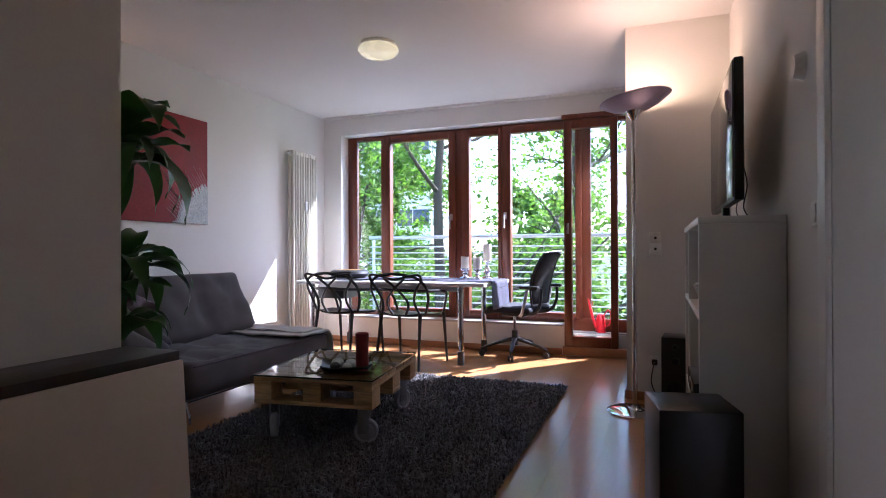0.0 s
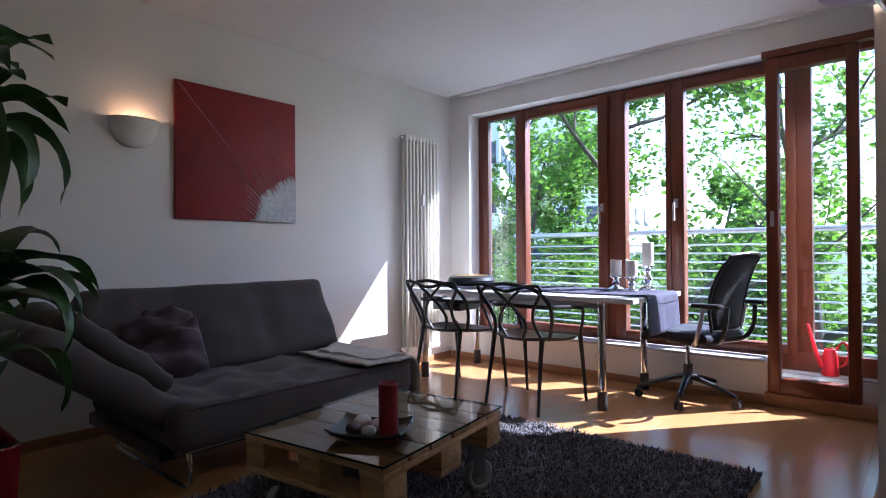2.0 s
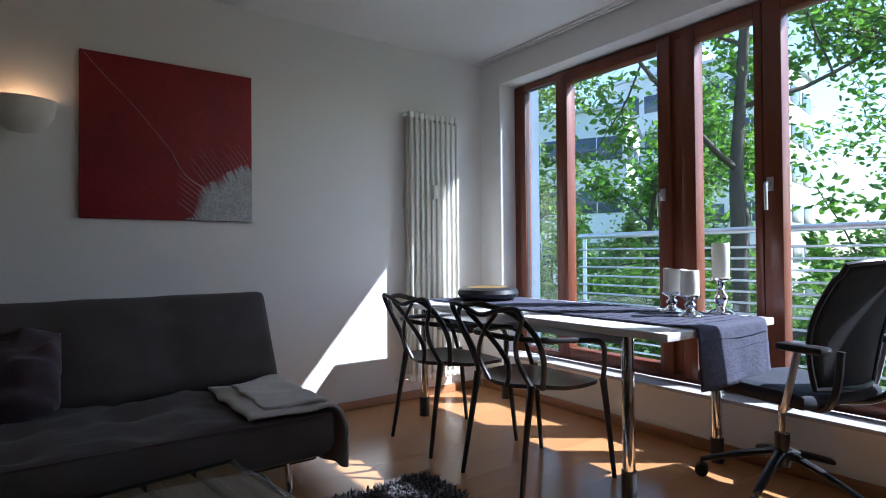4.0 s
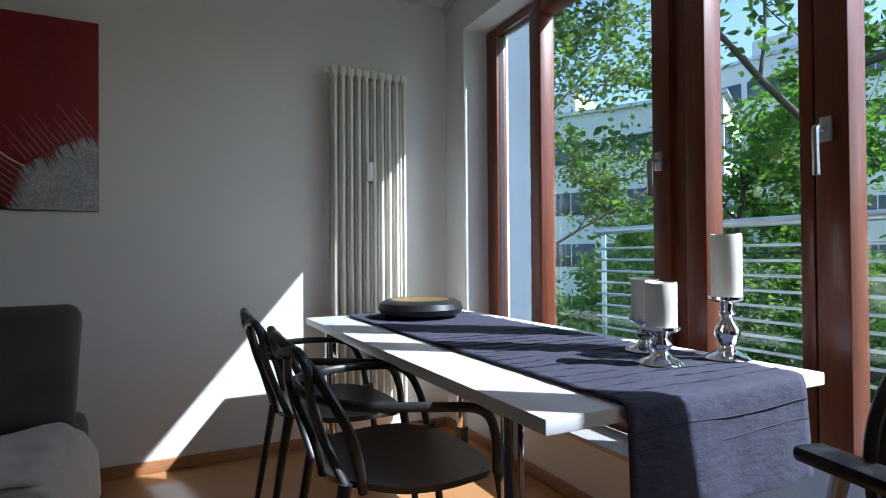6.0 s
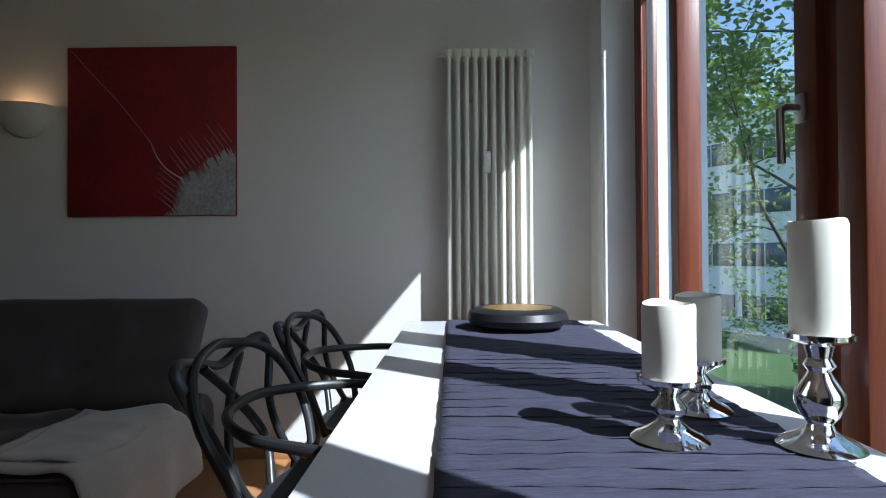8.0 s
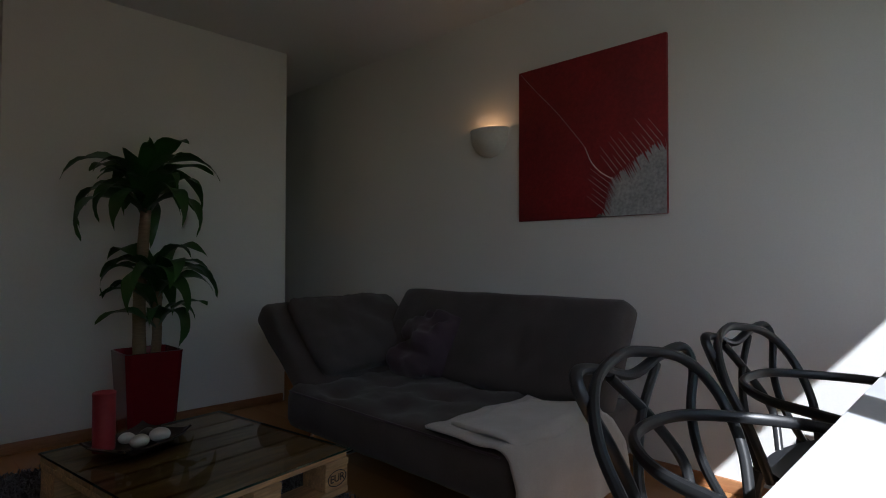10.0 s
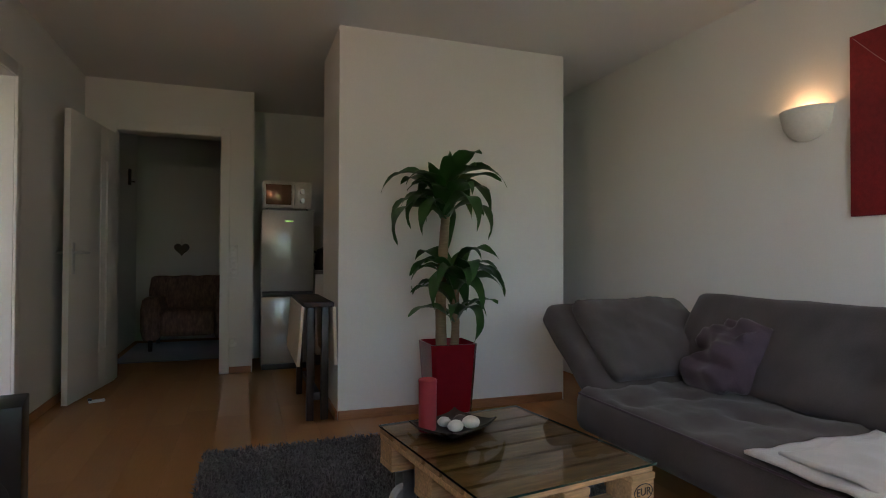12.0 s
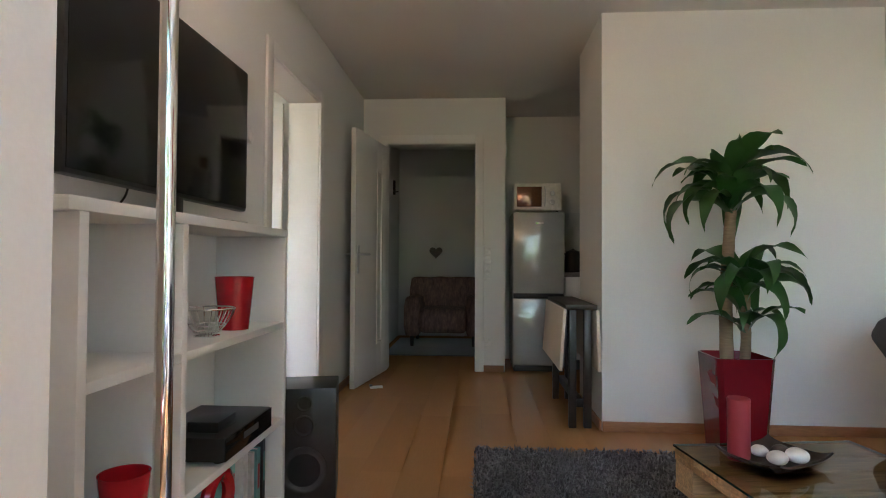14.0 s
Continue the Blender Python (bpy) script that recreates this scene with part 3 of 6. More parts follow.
c3 = thing("door_frame_3", (0, 0, 0), 0, "white lacquered door lining of the side doorway", "door frame", "", "structure")
for y0, y1 in ((-4.665, -4.588), (-3.722, -3.645)):
    part("jamb", boxed((WALL_E - 0.018, y0, 0), (WALL_E - 0.002, y1, 2.125), 0.004), M_DOOR, c3)
part("head", boxed((WALL_E - 0.018, -4.588, 2.048), (WALL_E - 0.002, -3.722, 2.125), 0.004), M_DOOR, c3)
part("lining", boxed((WALL_E - 0.002, -4.599, 0), (4.18, -4.586, 2.06), 0.002), M_DOOR, c3)
part("lining", boxed((WALL_E - 0.002, -3.724, 0), (4.18, -3.711, 2.06), 0.002), M_DOOR, c3)
part("lining", boxed((WALL_E - 0.002, -4.585, 2.046), (4.18, -3.725, 2.059), 0.002), M_DOOR, c3)
door_leaf("door_3", (4.21, -4.565, 0), 4, "white door standing wide open into the next room")

# ---- wall plates ----
def wall_plate(place, normal, count, kind_name, label, step=0.073):
    t = thing(kind_name, place, 0, label, "switch" if "switch" in kind_name else "socket")
    nx, ny = normal
    rot = pose(0, 0, 0, 0, 0, math.degrees(math.atan2(ny, nx)))
    for k in range(count):
        z = -k * step
        part("cover_plate", boxed((0, -0.037, z - 0.036), (0.010, 0.037, z + 0.036), 0.003, rot), M_SWITCH, t)
        if "switch" in kind_name:
            part("rocker", boxed((0.009, -0.027, z - 0.027), (0.014, 0.027, z + 0.027), 0.002, rot), M_SWITCH, t)
        else:
            bm = bmesh.new()
            rod(bm, (0.0095, 0, z), (0.0125, 0, z), 0.009 if place[2] > 0.5 else 0.020, n=18)
            bmesh.ops.transform(bm, matrix=rot, verts=bm.verts)
            part("socket_well", bm, M_BLACK if k < 9 and place[2] > 0.5 else M_SWITCH, t)
    return t


wall_plate((2.835, SOUTH, 1.09), (0, 1), 4, "light_switch", "white stack of four light switches on the wall")
wall_plate((2.835, SOUTH, 0.27), (0, 1), 1, "wall_socket", "white wall socket near the floor")
wall_plate((3.533, PIL_Y, 1.08), (0, -1), 2, "wall_socket", "white pair of aerial sockets on the wall")
wall_plate((3.525, PIL_Y, 0.262), (0, -1), 1, "wall_socket", "white wall socket with a plug near the floor")
plug = thing("mains_plug", (3.525, PIL_Y - 0.012, 0.262), 0, "black mains plug with a cable hanging down", "plug")
part("plug_body", boxed((-0.018, -0.03, -0.018), (0.018, 0, 0.018), 0.006), M_BLACK, plug)
bm = bmesh.new()
tube(bm, spline([(0, -0.03, 0), (-0.005, -0.06, -0.01), (-0.02, -0.05, -0.12), (0.01, -0.06, -0.2), (0.06, -0.09, -0.235), (0.1, -0.14, -0.235)], 8), 0.004, 6)
part("cable", bm, M_BLACK, plug)
wall_plate((WALL_E, -3.575, 1.10), (-1, 0), 1, "light_switch", "white light switch beside the side doorway")
sens = thing("wall_sensor", (WALL_E, -3.42, 1.57), 0, "small white round sensor on the wall", "sensor")
bm = bmesh.new()
rod(bm, (-0.03, 0, 0), (0, 0, 0), 0.035, 0.045, 20)
part("housing", bm, M_SWITCH, sens)
part("lens", lathe(bmesh.new(), [(0.014, 0), (0.012, 0.005), (0.0, 0.007)], 12, (-0.015, -0.0, 0.03)), M_SWITCH, sens)

# ---- radiator and painting ----
rad = thing("radiator", (0, 0, 0), 0, "tall cream column radiator on the white wall", "radiator")
NSEC, RY0, RY1 = 10, -0.733, -0.295
for k in range(NSEC):
    y = RY0 + (RY1 - RY0) * (k + 0.5) / NSEC
    bm = bmesh.new()
    for x in (0.050, 0.100):
        rod(bm, (x, y, 0.17), (x, y, 2.0), 0.0125, n=10)
    box(bm, (0.036, y - 0.0225, 0.14), (0.114, y + 0.0225, 0.19), 0.014)
    box(bm, (0.036, y - 0.0225, 1.98), (0.114, y + 0.0225, 2.03), 0.014)
    part("column", bm, M_RADI, rad)
bm = bmesh.new()
rod(bm, (0.075, RY0 - 0.03, 2.005), (0.075, RY0, 2.005), 0.012)
part("air_valve", bm, M_ALU, rad)
bm = bmesh.new()
rod(bm, (0.075, RY0 - 0.09, 0.165), (0.075, RY0, 0.165), 0.011)
rod(bm, (0.075, RY0 - 0.09, 0.165), (0.13, RY0 - 0.09, 0.165), 0.017, 0.02)
part("valve", bm, M_CHROME, rad)
part("heat_meter", boxed((0.113, -0.545, 1.42), (0.135, -0.51, 1.52), 0.004), M_SWITCH, rad, "white heat meter clipped to the columns")
for z in (0.4, 1.8):
    for y in (-0.6, -0.35):
        part("bracket", rod(bmesh.new(), (0.0, y, z), (0.06, y, z), 0.01), M_RADI, rad)

PY0, PY1, PZ0, PZ1 = -2.648, -1.787, 1.227, 2.086
pic = thing("painting", (0, PY0, PZ0), 0, "square abstract red canvas with a silver corner", "painting")
PW, PH = PY1 - PY0, PZ1 - PZ0
part("canvas", boxed((0.002, 0, 0), (0.024, PW, PH), 0.003), M_RED, pic, "crimson painted canvas")
bm = bmesh.new()
rng = random.Random(5)
edge = []
for u, v in [(1.0, 0.43), (0.93, 0.395), (0.86, 0.355), (0.80, 0.315), (0.75, 0.28), (0.70, 0.245), (0.668, 0.225), (0.655, 0.19), (0.64, 0.14), (0.63, 0.09), (0.62, 0.04), (0.56, 0.0)]:
    edge.append((u, v))
dense = spline([(0, u, v) for u, v in edge], 10)
outline = [(1.0, 0.0)]
for k, q in enumerate(dense):
    j = 0.085 * rng.random() * (1 if k % 2 else 0.0)
    outline.append((min(1.0, q.y + j * 0.5), max(0.0, q.z - j)))
vs = [bm.verts.new((0.0255, u * PW, v * PH)) for u, v in outline]
f = bm.faces.new(vs)
f.normal_update()
if f.normal.x < 0:
    f.normal_flip()
bmesh.ops.triangulate(bm, faces=[f])
part("silver_corner", bm, M_SILVERPAINT, pic, "silver relief paint in the corner", None)
bm = bmesh.new()
tube(bm, [(0.025, p.y * PW, p.z * PH) for p in spline([(0, 0.02, 0.985), (0, 0.14, 0.85), (0, 0.30, 0.68), (0, 0.43, 0.52), (0, 0.50, 0.43)], 8)], 0.0014, 5, 0.6)
pts = spline([(0, 0.50, 0.43), (0, 0.54, 0.34), (0, 0.60, 0.27), (0, 0.68, 0.22)], 8)
tube(bm, [(0.025, p.y * PW, p.z * PH) for p in pts], [0.003 + 0.0085 * k / len(pts) for k in range(len(pts))], 5, 0.4)
part("pale_streak", bm, M_PALEPAINT, pic)
for k in range(13):
    bm = bmesh.new()
    u, v = 0.69 + 0.024 * k, 0.255 + 0.0145 * k
    ln = rng.uniform(0.06, 0.17)
    tube(bm, [(0.0255, u * PW, v * PH), (0.0255, (u - ln * 0.75) * PW, (v + ln) * PH)], [0.0030, 0.0008], 5, 0.4)
    part("scratch", bm, M_PALEPAINT, pic)
for k in range(6):
    bm = bmesh.new()
    u, v = 0.655 - 0.008 * k, 0.20 - 0.03 * k
    ln = rng.uniform(0.05, 0.12)
    tube(bm, [(0.0255, u * PW, v * PH), (0.0255, (u - ln) * PW, (v + ln * 0.8) * PH)], [0.0030, 0.0008], 5, 0.4)
    part("scratch", bm, M_PALEPAINT, pic)

# ---- lamps ----
sc = thing("wall_sconce", (0, -2.876, 1.63), 0, "white plaster uplight bowl glowing warm on the wall", "wall lamp")
bm = bmesh.new()
prof = [(0.004, 0.0), (0.055, 0.010), (0.095, 0.035), (0.125, 0.085), (0.140, 0.165), (0.132, 0.165), (0.117, 0.09), (0.088, 0.045), (0.05, 0.022), (0.004, 0.014)]
n = 20
rings = [[bm.verts.new((r * 0.78 * math.sin(math.pi * k / n), -r * math.cos(math.pi * k / n), z)) for k in range(n + 1)] for r, z in prof]
for a, b in zip(rings, rings[1:]):
    for k in range(n):
        bm.faces.new((a[k], a[k + 1], b[k + 1], b[k]))
part("bowl", bm, M_PLASTER, sc)
part("wall_plate", boxed((0, -0.05, 0.05), (0.012, 0.05, 0.14), 0.003), M_PLASTER, sc)

cl = thing("ceiling_light", (1.67, -1.85, TOP), 0, "round cream glass ceiling light", "ceiling lamp")
part("diffuser", lathe(bmesh.new(), [(0.128, -0.022), (0.146, -0.040), (0.147, -0.055), (0.125, -0.080), (0.08, -0.098), (0.0, -0.106)], 40), M_OPAL, cl, "cream opal glass bowl")
part("mount", lathe(bmesh.new(), [(0.128, 0.0), (0.135, -0.010), (0.130, -0.024)], 40), M_SWITCH, cl)

fl = thing("floor_lamp", (*LAMP_XY, 0), 0, "tall chrome uplighter with a tilted violet glass dish", "floor lamp")
part("base", lathe(bmesh.new(), [(0.165, 0.0), (0.168, 0.008), (0.150, 0.016), (0.03, 0.026), (0.022, 0.04), (0.0, 0.04)], 48), M_CHROME, fl, "round polished chrome base")
bm = bmesh.new()
rod(bm, (0, 0, 0.03), (0, 0, 1.845), 0.0140, n=20)
part("pole", bm, M_CHROME, fl)
part("collar", lathe(bmesh.new(), [(0.017, 1.80), (0.028, 1.815), (0.045, 1.845), (0.06, 1.86), (0.0, 1.862)], 24), M_CHROME, fl)
bm = bmesh.new()
lathe(bm, [(0.03, 0.0), (0.09, 0.012), (0.15, 0.035), (0.215, 0.075), (0.212, 0.082), (0.148, 0.043), (0.09, 0.020), (0.03, 0.008)], 48)
bmesh.ops.transform(bm, matrix=pose(0.02, 0, 1.855, 0, -9, 0), verts=bm.verts)
part("dish", bm, M_DISH, fl, "violet frosted glass dish")
bm = bmesh.new()
tube(bm, spline([(0.02, -0.02, 0.05), (0.05, -0.03, 0.025), (0.10, 0.1, 0.012), (0.12, 0.25, 0.006), (0.10, 0.34, 0.006)], 8), 0.004, 6)
part("cable", bm, M_BLACK, fl)


# ---- dining table ----
TX0, TX1, TY0, TY1, TZ = 0.27, 2.170, -0.905, -0.050, 0.720
tb = thing("dining_table", (0, 0, 0), 0, "long white table on four chrome legs", "table")
part("tabletop", boxed((TX0, TY0, TZ - 0.032), (TX1, TY1, TZ), 0.004), M_TABLE, tb, "white laminate tabletop")
part("apron", boxed((TX0 + 0.2, TY0 + 0.09, TZ - 0.082), (TX1 - 0.25, TY0 + 0.115, TZ - 0.033), 0.004), M_ALU, tb)
part("apron", boxed((TX0 + 0.2, TY1 - 0.115, TZ - 0.082), (TX1 - 0.25, TY1 - 0.09, TZ - 0.033), 0.004), M_ALU, tb)
for x in (0.40, 1.930):
    for y in (-0.818, -0.120):
        bm = bmesh.new()
        rod(bm, (x, y, 0.115), (x, y, TZ - 0.033), 0.026, n=20)
        leg = part("leg", bm, M_CHROME, tb, "chrome tube leg")
        bm = bmesh.new()
        rod(bm, (x, y, 0.0), (x, y, 0.12), 0.031, n=20)
        part("foot", bm, M_GREYPLASTIC, leg, "dark adjustable foot")
cb = thing("cable_box", (0.56, -0.55, TZ - 0.033), 0, "flat black box hanging under the tabletop", "cable box")
part("case", boxed((-0.17, -0.16, -0.15), (0.12, 0.12, -0.02), 0.008), M_BLACK, cb)
part("hanger", boxed((-0.1, -0.02, -0.03), (0.05, 0.02, 0.0), 0.002), M_BLACK, cb)

rn = thing("table_runner", (0, 0, 0), 0, "navy grey crinkled table runner hanging over the end", "table runner")
RY_A, RY_B = -0.722, -0.150
rows = []
path = [(x, TZ + 0.004) for x in np.linspace(0.32, TX1 - 0.01, 150)] + [(TX1 + 0.002, TZ + 0.002), (TX1 + 0.007, TZ - 0.012)] + [(TX1 + 0.010 + 0.012 * k / 10, TZ - 0.03 - 0.021 * k) for k in range(11)]
for i, (x, z) in enumerate(path):
    row = []
    for j in range(27):
        y = RY_A + (RY_B - RY_A) * j / 26
        w = abs(noise.noise(Vector((x * 18, y * 5, 2)))) * 0.006 + abs(noise.noise(Vector((x * 50, y * 9, 7)))) * 0.005
        sag = 0.02 * (j / 26) * max(0, (TZ - 0.1 - z)) * 2
        if x <= TX1 - 0.009:
            row.append((x, y + 0.003 * noise.noise(Vector((x * 9, j > 13, 0))), z + w))
        else:
            row.append((x + w * 2 + 0.012 * math.sin(j * 0.7) * max(0, TZ - z), y, z - sag))
    rows.append(row)
part("cloth", sheet(bmesh.new(), rows, 0.003), M_RUNNER, rn, "", True)
for k, x in enumerate(np.linspace(1.20, TX1 - 0.05, 16)):
    bm = bmesh.new()
    tube(bm, [(x + 0.004 * math.sin(9 * s + k), RY_A + (RY_B - RY_A) * s, TZ + 0.0105 + 0.001 * math.sin(40 * s)) for s in np.linspace(0.01, 0.99, 40)], 0.0016, 5)
    part("woven_thread", bm, M_THREAD, rn)
for k in range(5):
    bm = bmesh.new()
    z = TZ - 0.05 - 0.045 * k
    tube(bm, [(TX1 + 0.020 + 0.010 * math.sin(s * 26 * 0.7) * (TZ - z), RY_A + (RY_B - RY_A) * s, z + 0.004 * math.sin(8 * s + k)) for s in np.linspace(0.01, 0.99, 40)], 0.0018, 5)
    part("woven_thread", bm, M_THREAD, rn)

bw = thing("fruit_bowl", (0.59, -0.44, TZ + 0.008), 0, "low black ring-shaped bowl with a gilded inside", "bowl")
part("shell", lathe(bmesh.new(), [(0.10, 0.0), (0.15, 0.004), (0.188, 0.022), (0.200, 0.045), (0.190, 0.070), (0.160, 0.085), (0.135, 0.084)], 48), M_BOWL, bw)
part("inside", lathe(bmesh.new(), [(0.136, 0.0845), (0.125, 0.075), (0.120, 0.045), (0.10, 0.020), (0.0, 0.012)], 48), M_BOWLIN, bw, "gilded inside")


def candle_holder(x, y, h, candle_h, r, label):
    t = thing("candle_holder", (x, y, TZ + 0.009), 0, label, "candle holder", "candles on the table")
    s = h / 0.1
    prof = [(0.0, 0.0), (0.056, 0.0), (0.059, 0.004), (0.05, 0.012), (0.030, 0.022), (0.020, 0.030)]
    if h > 0.13:
        prof += [(0.017, 0.038), (0.026, 0.050), (0.034, 0.070), (0.033, 0.085), (0.020, 0.105), (0.015, 0.115), (0.022, 0.124), (0.016, 0.135), (0.020, h - 0.018)]
    else:
        prof += [(0.016, 0.036), (0.025, 0.046), (0.027, 0.054), (0.017, 0.066), (0.014, 0.070), (0.022, 0.078)]
    prof += [(0.040, h - 0.012), (0.047, h - 0.008), (0.048, h), (0.044, h), (0.042, h - 0.004), (0.0, h - 0.004)]
    part("stem", lathe(bmesh.new(), prof, 36), M_SILVER, t, "silvered glass stem")
    c = thing("pillar_candle", (x, y, TZ + 0.009 + h - 0.004), x * 50, "cream pillar candle, " + ("tall" if candle_h > 0.15 else "short") + ", on a silver holder", "candle", "candles on the table")
    bm = lathe(bmesh.new(), [(0.0, 0.0), (r, 0.0), (r, candle_h * 0.5), (r * 1.01, candle_h - 0.006), (r * 0.96, candle_h), (r * 0.86, candle_h - 0.006), (r * 0.3, candle_h - 0.016), (0.0, candle_h - 0.016)], 28)
    for v in bm.verts:
        if v.co.z > candle_h - 0.012:
            v.co.z += 0.006 * noise.noise(v.co * 20 + Vector((x, y, 0)))
    part("wax", bm, M_WAX, c)
    bm = bmesh.new()
    rod(bm, (0, 0, candle_h - 0.016), (0.002, 0, candle_h - 0.003), 0.0012, n=6)
    part("wick", bm, M_BLACK, c)


candle_holder(1.940, -0.360, 0.10, 0.118, 0.040, "short silvered glass candle holder on the runner")
candle_holder(1.775, -0.243, 0.10, 0.118, 0.040, "short silvered glass candle holder on the table")
candle_holder(1.975, -0.150, 0.172, 0.172, 0.039, "tall silvered glass candle holder on the table")

# ---- intertwined plastic chairs ----
def woven_chair():
    t = thing("dining_chair", (0, 0, 0), 0, "black plastic armchair with an intertwined looping back", "chair", "chairs at the table")
    bm = bmesh.new()
    nx, ny = 16, 16
    tops, bots = {}, {}
    for i in range(nx + 1):
        for j in range(ny + 1):
            u, v = 2 * i / nx - 1, 2 * j / ny - 1
            q = math.sqrt(max(0, 1 - 0.42 * v * v)), math.sqrt(max(0, 1 - 0.42 * u * u))
            x, y = u * 0.245 * q[0] * (1.06 + 0.06 * v), v * 0.235 * q[1]
            z = 0.452 - 0.020 * (1 - u * u) * (1 - 0.4 * v * v) - 0.03 * max(0, v - 0.5) ** 1.5 + 0.02 * max(0, -v - 0.4)
            tops[i, j] = bm.verts.new((x, y, z + 0.008))
            bots[i, j] = bm.verts.new((x * 0.985, y * 0.985, z - 0.010))
    for i in range(nx):
        for j in range(ny):
            bm.faces.new((tops[i, j], tops[i + 1, j], tops[i + 1, j + 1], tops[i, j + 1]))
            bm.faces.new((bots[i, j + 1], bots[i + 1, j + 1], bots[i + 1, j], bots[i, j]))
    ring = [(i, 0) for i in range(nx)] + [(nx, j) for j in range(ny)] + [(i, ny) for i in range(nx, 0, -1)] + [(0, j) for j in range(ny, 0, -1)]
    for a, b in zip(ring, ring[1:] + ring[:1]):
        bm.faces.new((tops[a], bots[a], bots[b], tops[b]))
    part("seat", bm, M_BLACKCHAIR, t)
    for sx in (-1, 1):
        bm = bmesh.new()
        tube(bm, spline([(sx * 0.225, 0.195, 0.455), (sx * 0.230, 0.215, 0.30), (sx * 0.238, 0.250, 0.0)], 8), [0.017 - 0.0004 * k for k in range(17)], 10)
        part("leg", bm, M_BLACKCHAIR, t)
        bm = bmesh.new()
        tube(bm, spline([(sx * 0.185, -0.205, 0.470), (sx * 0.190, -0.235, 0.30), (sx * 0.205, -0.285, 0.0)], 8), [0.018 - 0.0005 * k for k in range(17)], 10)
        part("leg", bm, M_BLACKCHAIR, t)
    # arm loop, low back arch, high back loop
    arm = [(-0.232, 0.185, 0.45), (-0.262, 0.165, 0.56), (-0.285, 0.11, 0.635), (-0.275, -0.03, 0.655), (-0.225, -0.17, 0.66), (-0.12, -0.265, 0.668), (0, -0.285, 0.672),
           (0.12, -0.265, 0.668), (0.225, -0.17, 0.66), (0.275, -0.03, 0.655), (0.285, 0.11, 0.635), (0.262, 0.165, 0.56), (0.232, 0.185, 0.45)]
    def leaned(pts):
        return [(x, y - 0.10 * max(0, z - 0.60), z - 0.08 * max(0, z - 0.62)) for x, y, z in pts]

    bm = bmesh.new()
    tube(bm, spline(arm, 7), 0.0128, 10, 0.85)
    part("arm_loop", bm, M_BLACKCHAIR, t)
    back = [(-0.185, -0.20, 0.455), (-0.150, -0.245, 0.56), (-0.175, -0.275, 0.66), (-0.235, -0.285, 0.765), (-0.225, -0.30, 0.815), (-0.13, -0.31, 0.805), (0, -0.315, 0.775),
            (0.13, -0.31, 0.805), (0.225, -0.30, 0.815), (0.235, -0.285, 0.765), (0.175, -0.275, 0.66), (0.150, -0.245, 0.56), (0.185, -0.20, 0.455)]
    bm = bmesh.new()
    tube(bm, spline(leaned(back), 7), 0.0128, 10, 0.85)
    part("back_loop", bm, M_BLACKCHAIR, t)
    wide = [(-0.215, -0.17, 0.455), (-0.255, -0.20, 0.58), (-0.262, -0.245, 0.70), (-0.19, -0.285, 0.79), (-0.05, -0.315, 0.822), (0.05, -0.315, 0.822), (0.19, -0.285, 0.79),
            (0.262, -0.245, 0.70), (0.255, -0.20, 0.58), (0.215, -0.17, 0.455)]
    bm = bmesh.new()
    tube(bm, spline(leaned(wide), 7), 0.0128, 10, 0.85)
    part("back_arch", bm, M_BLACKCHAIR, t)
    for sx in (-1, 1):
        bm = bmesh.new()
        tube(bm, spline(leaned([(sx * 0.06, -0.232, 0.455), (sx * 0.10, -0.262, 0.56), (sx * 0.02, -0.295, 0.68), (-sx * 0.10, -0.308, 0.785)]), 8), 0.0115, 10, 0.85)
        part("back_strut", bm, M_BLACKCHAIR, t)
    return t


chair = woven_chair()
chair.matrix_basis = pose(1.503, -0.920, 0, 0, 0, -2)
copy_thing(chair, pose(0.855, -0.920, 0, 0, 0, -3))

# ---- office chair ----
oc = thing("office_chair", (2.262, -0.20, 0), 77, "black swivel office chair with a mesh back", "office chair")
for k in range(5):
    a = radians(-88 + 72 * k)
    c, s = math.cos(a), math.sin(a)
    bm = bmesh.new()
    pts = spline([(0.03 * c, 0.03 * s, 0.155), (0.15 * c, 0.15 * s, 0.128), (0.32 * c, 0.32 * s, 0.075)], 6)
    tube(bm, pts, [0.026 - 0.0009 * i for i in range(len(pts))], 10, 0.75)
    arm_p = part("star_leg", bm, M_BLACK, oc)
    bm = bmesh.new()
    x, y = 0.32 * c, 0.32 * s
    for o in (-0.014, 0.014):
        rod(bm, (x - s * (o - 0.009), y + c * (o - 0.009), 0.028), (x - s * (o + 0.009), y + c * (o + 0.009), 0.028), 0.028, n=18)
    rod(bm, (x, y, 0.03), (x, y, 0.082), 0.008)
    part("caster", bm, M_GREYPLASTIC, arm_p)
bm = bmesh.new()
rod(bm, (0, 0, 0.10), (0, 0, 0.24), 0.030, n=20)
part("hub", bm, M_BLACK, oc)
bm = bmesh.new()
rod(bm, (0, 0, 0.23), (0, 0, 0.40), 0.015, n=16)
part("gas_column", bm, M_CHROME, oc)
bm = boxed((-0.075, -0.14, 0.375), (0.075, 0.12, 0.43), 0.02)
part("mechanism", bm, M_BLACK, oc)
bm = bmesh.new()
soft_block(bm, 0.49, 0.48, 0.07, 14, 14, 0.032, (), 0, 0.002)
for v in bm.verts:
    v.co.z += 0.42 - 0.035 * max(0, (v.co.y - 0.12) / 0.12) ** 2 * (1 if v.co.y > 0.12 else 0)
    v.co.y -= 0.03
part("seat", bm, M_SEATFAB, oc, "dark padded seat")
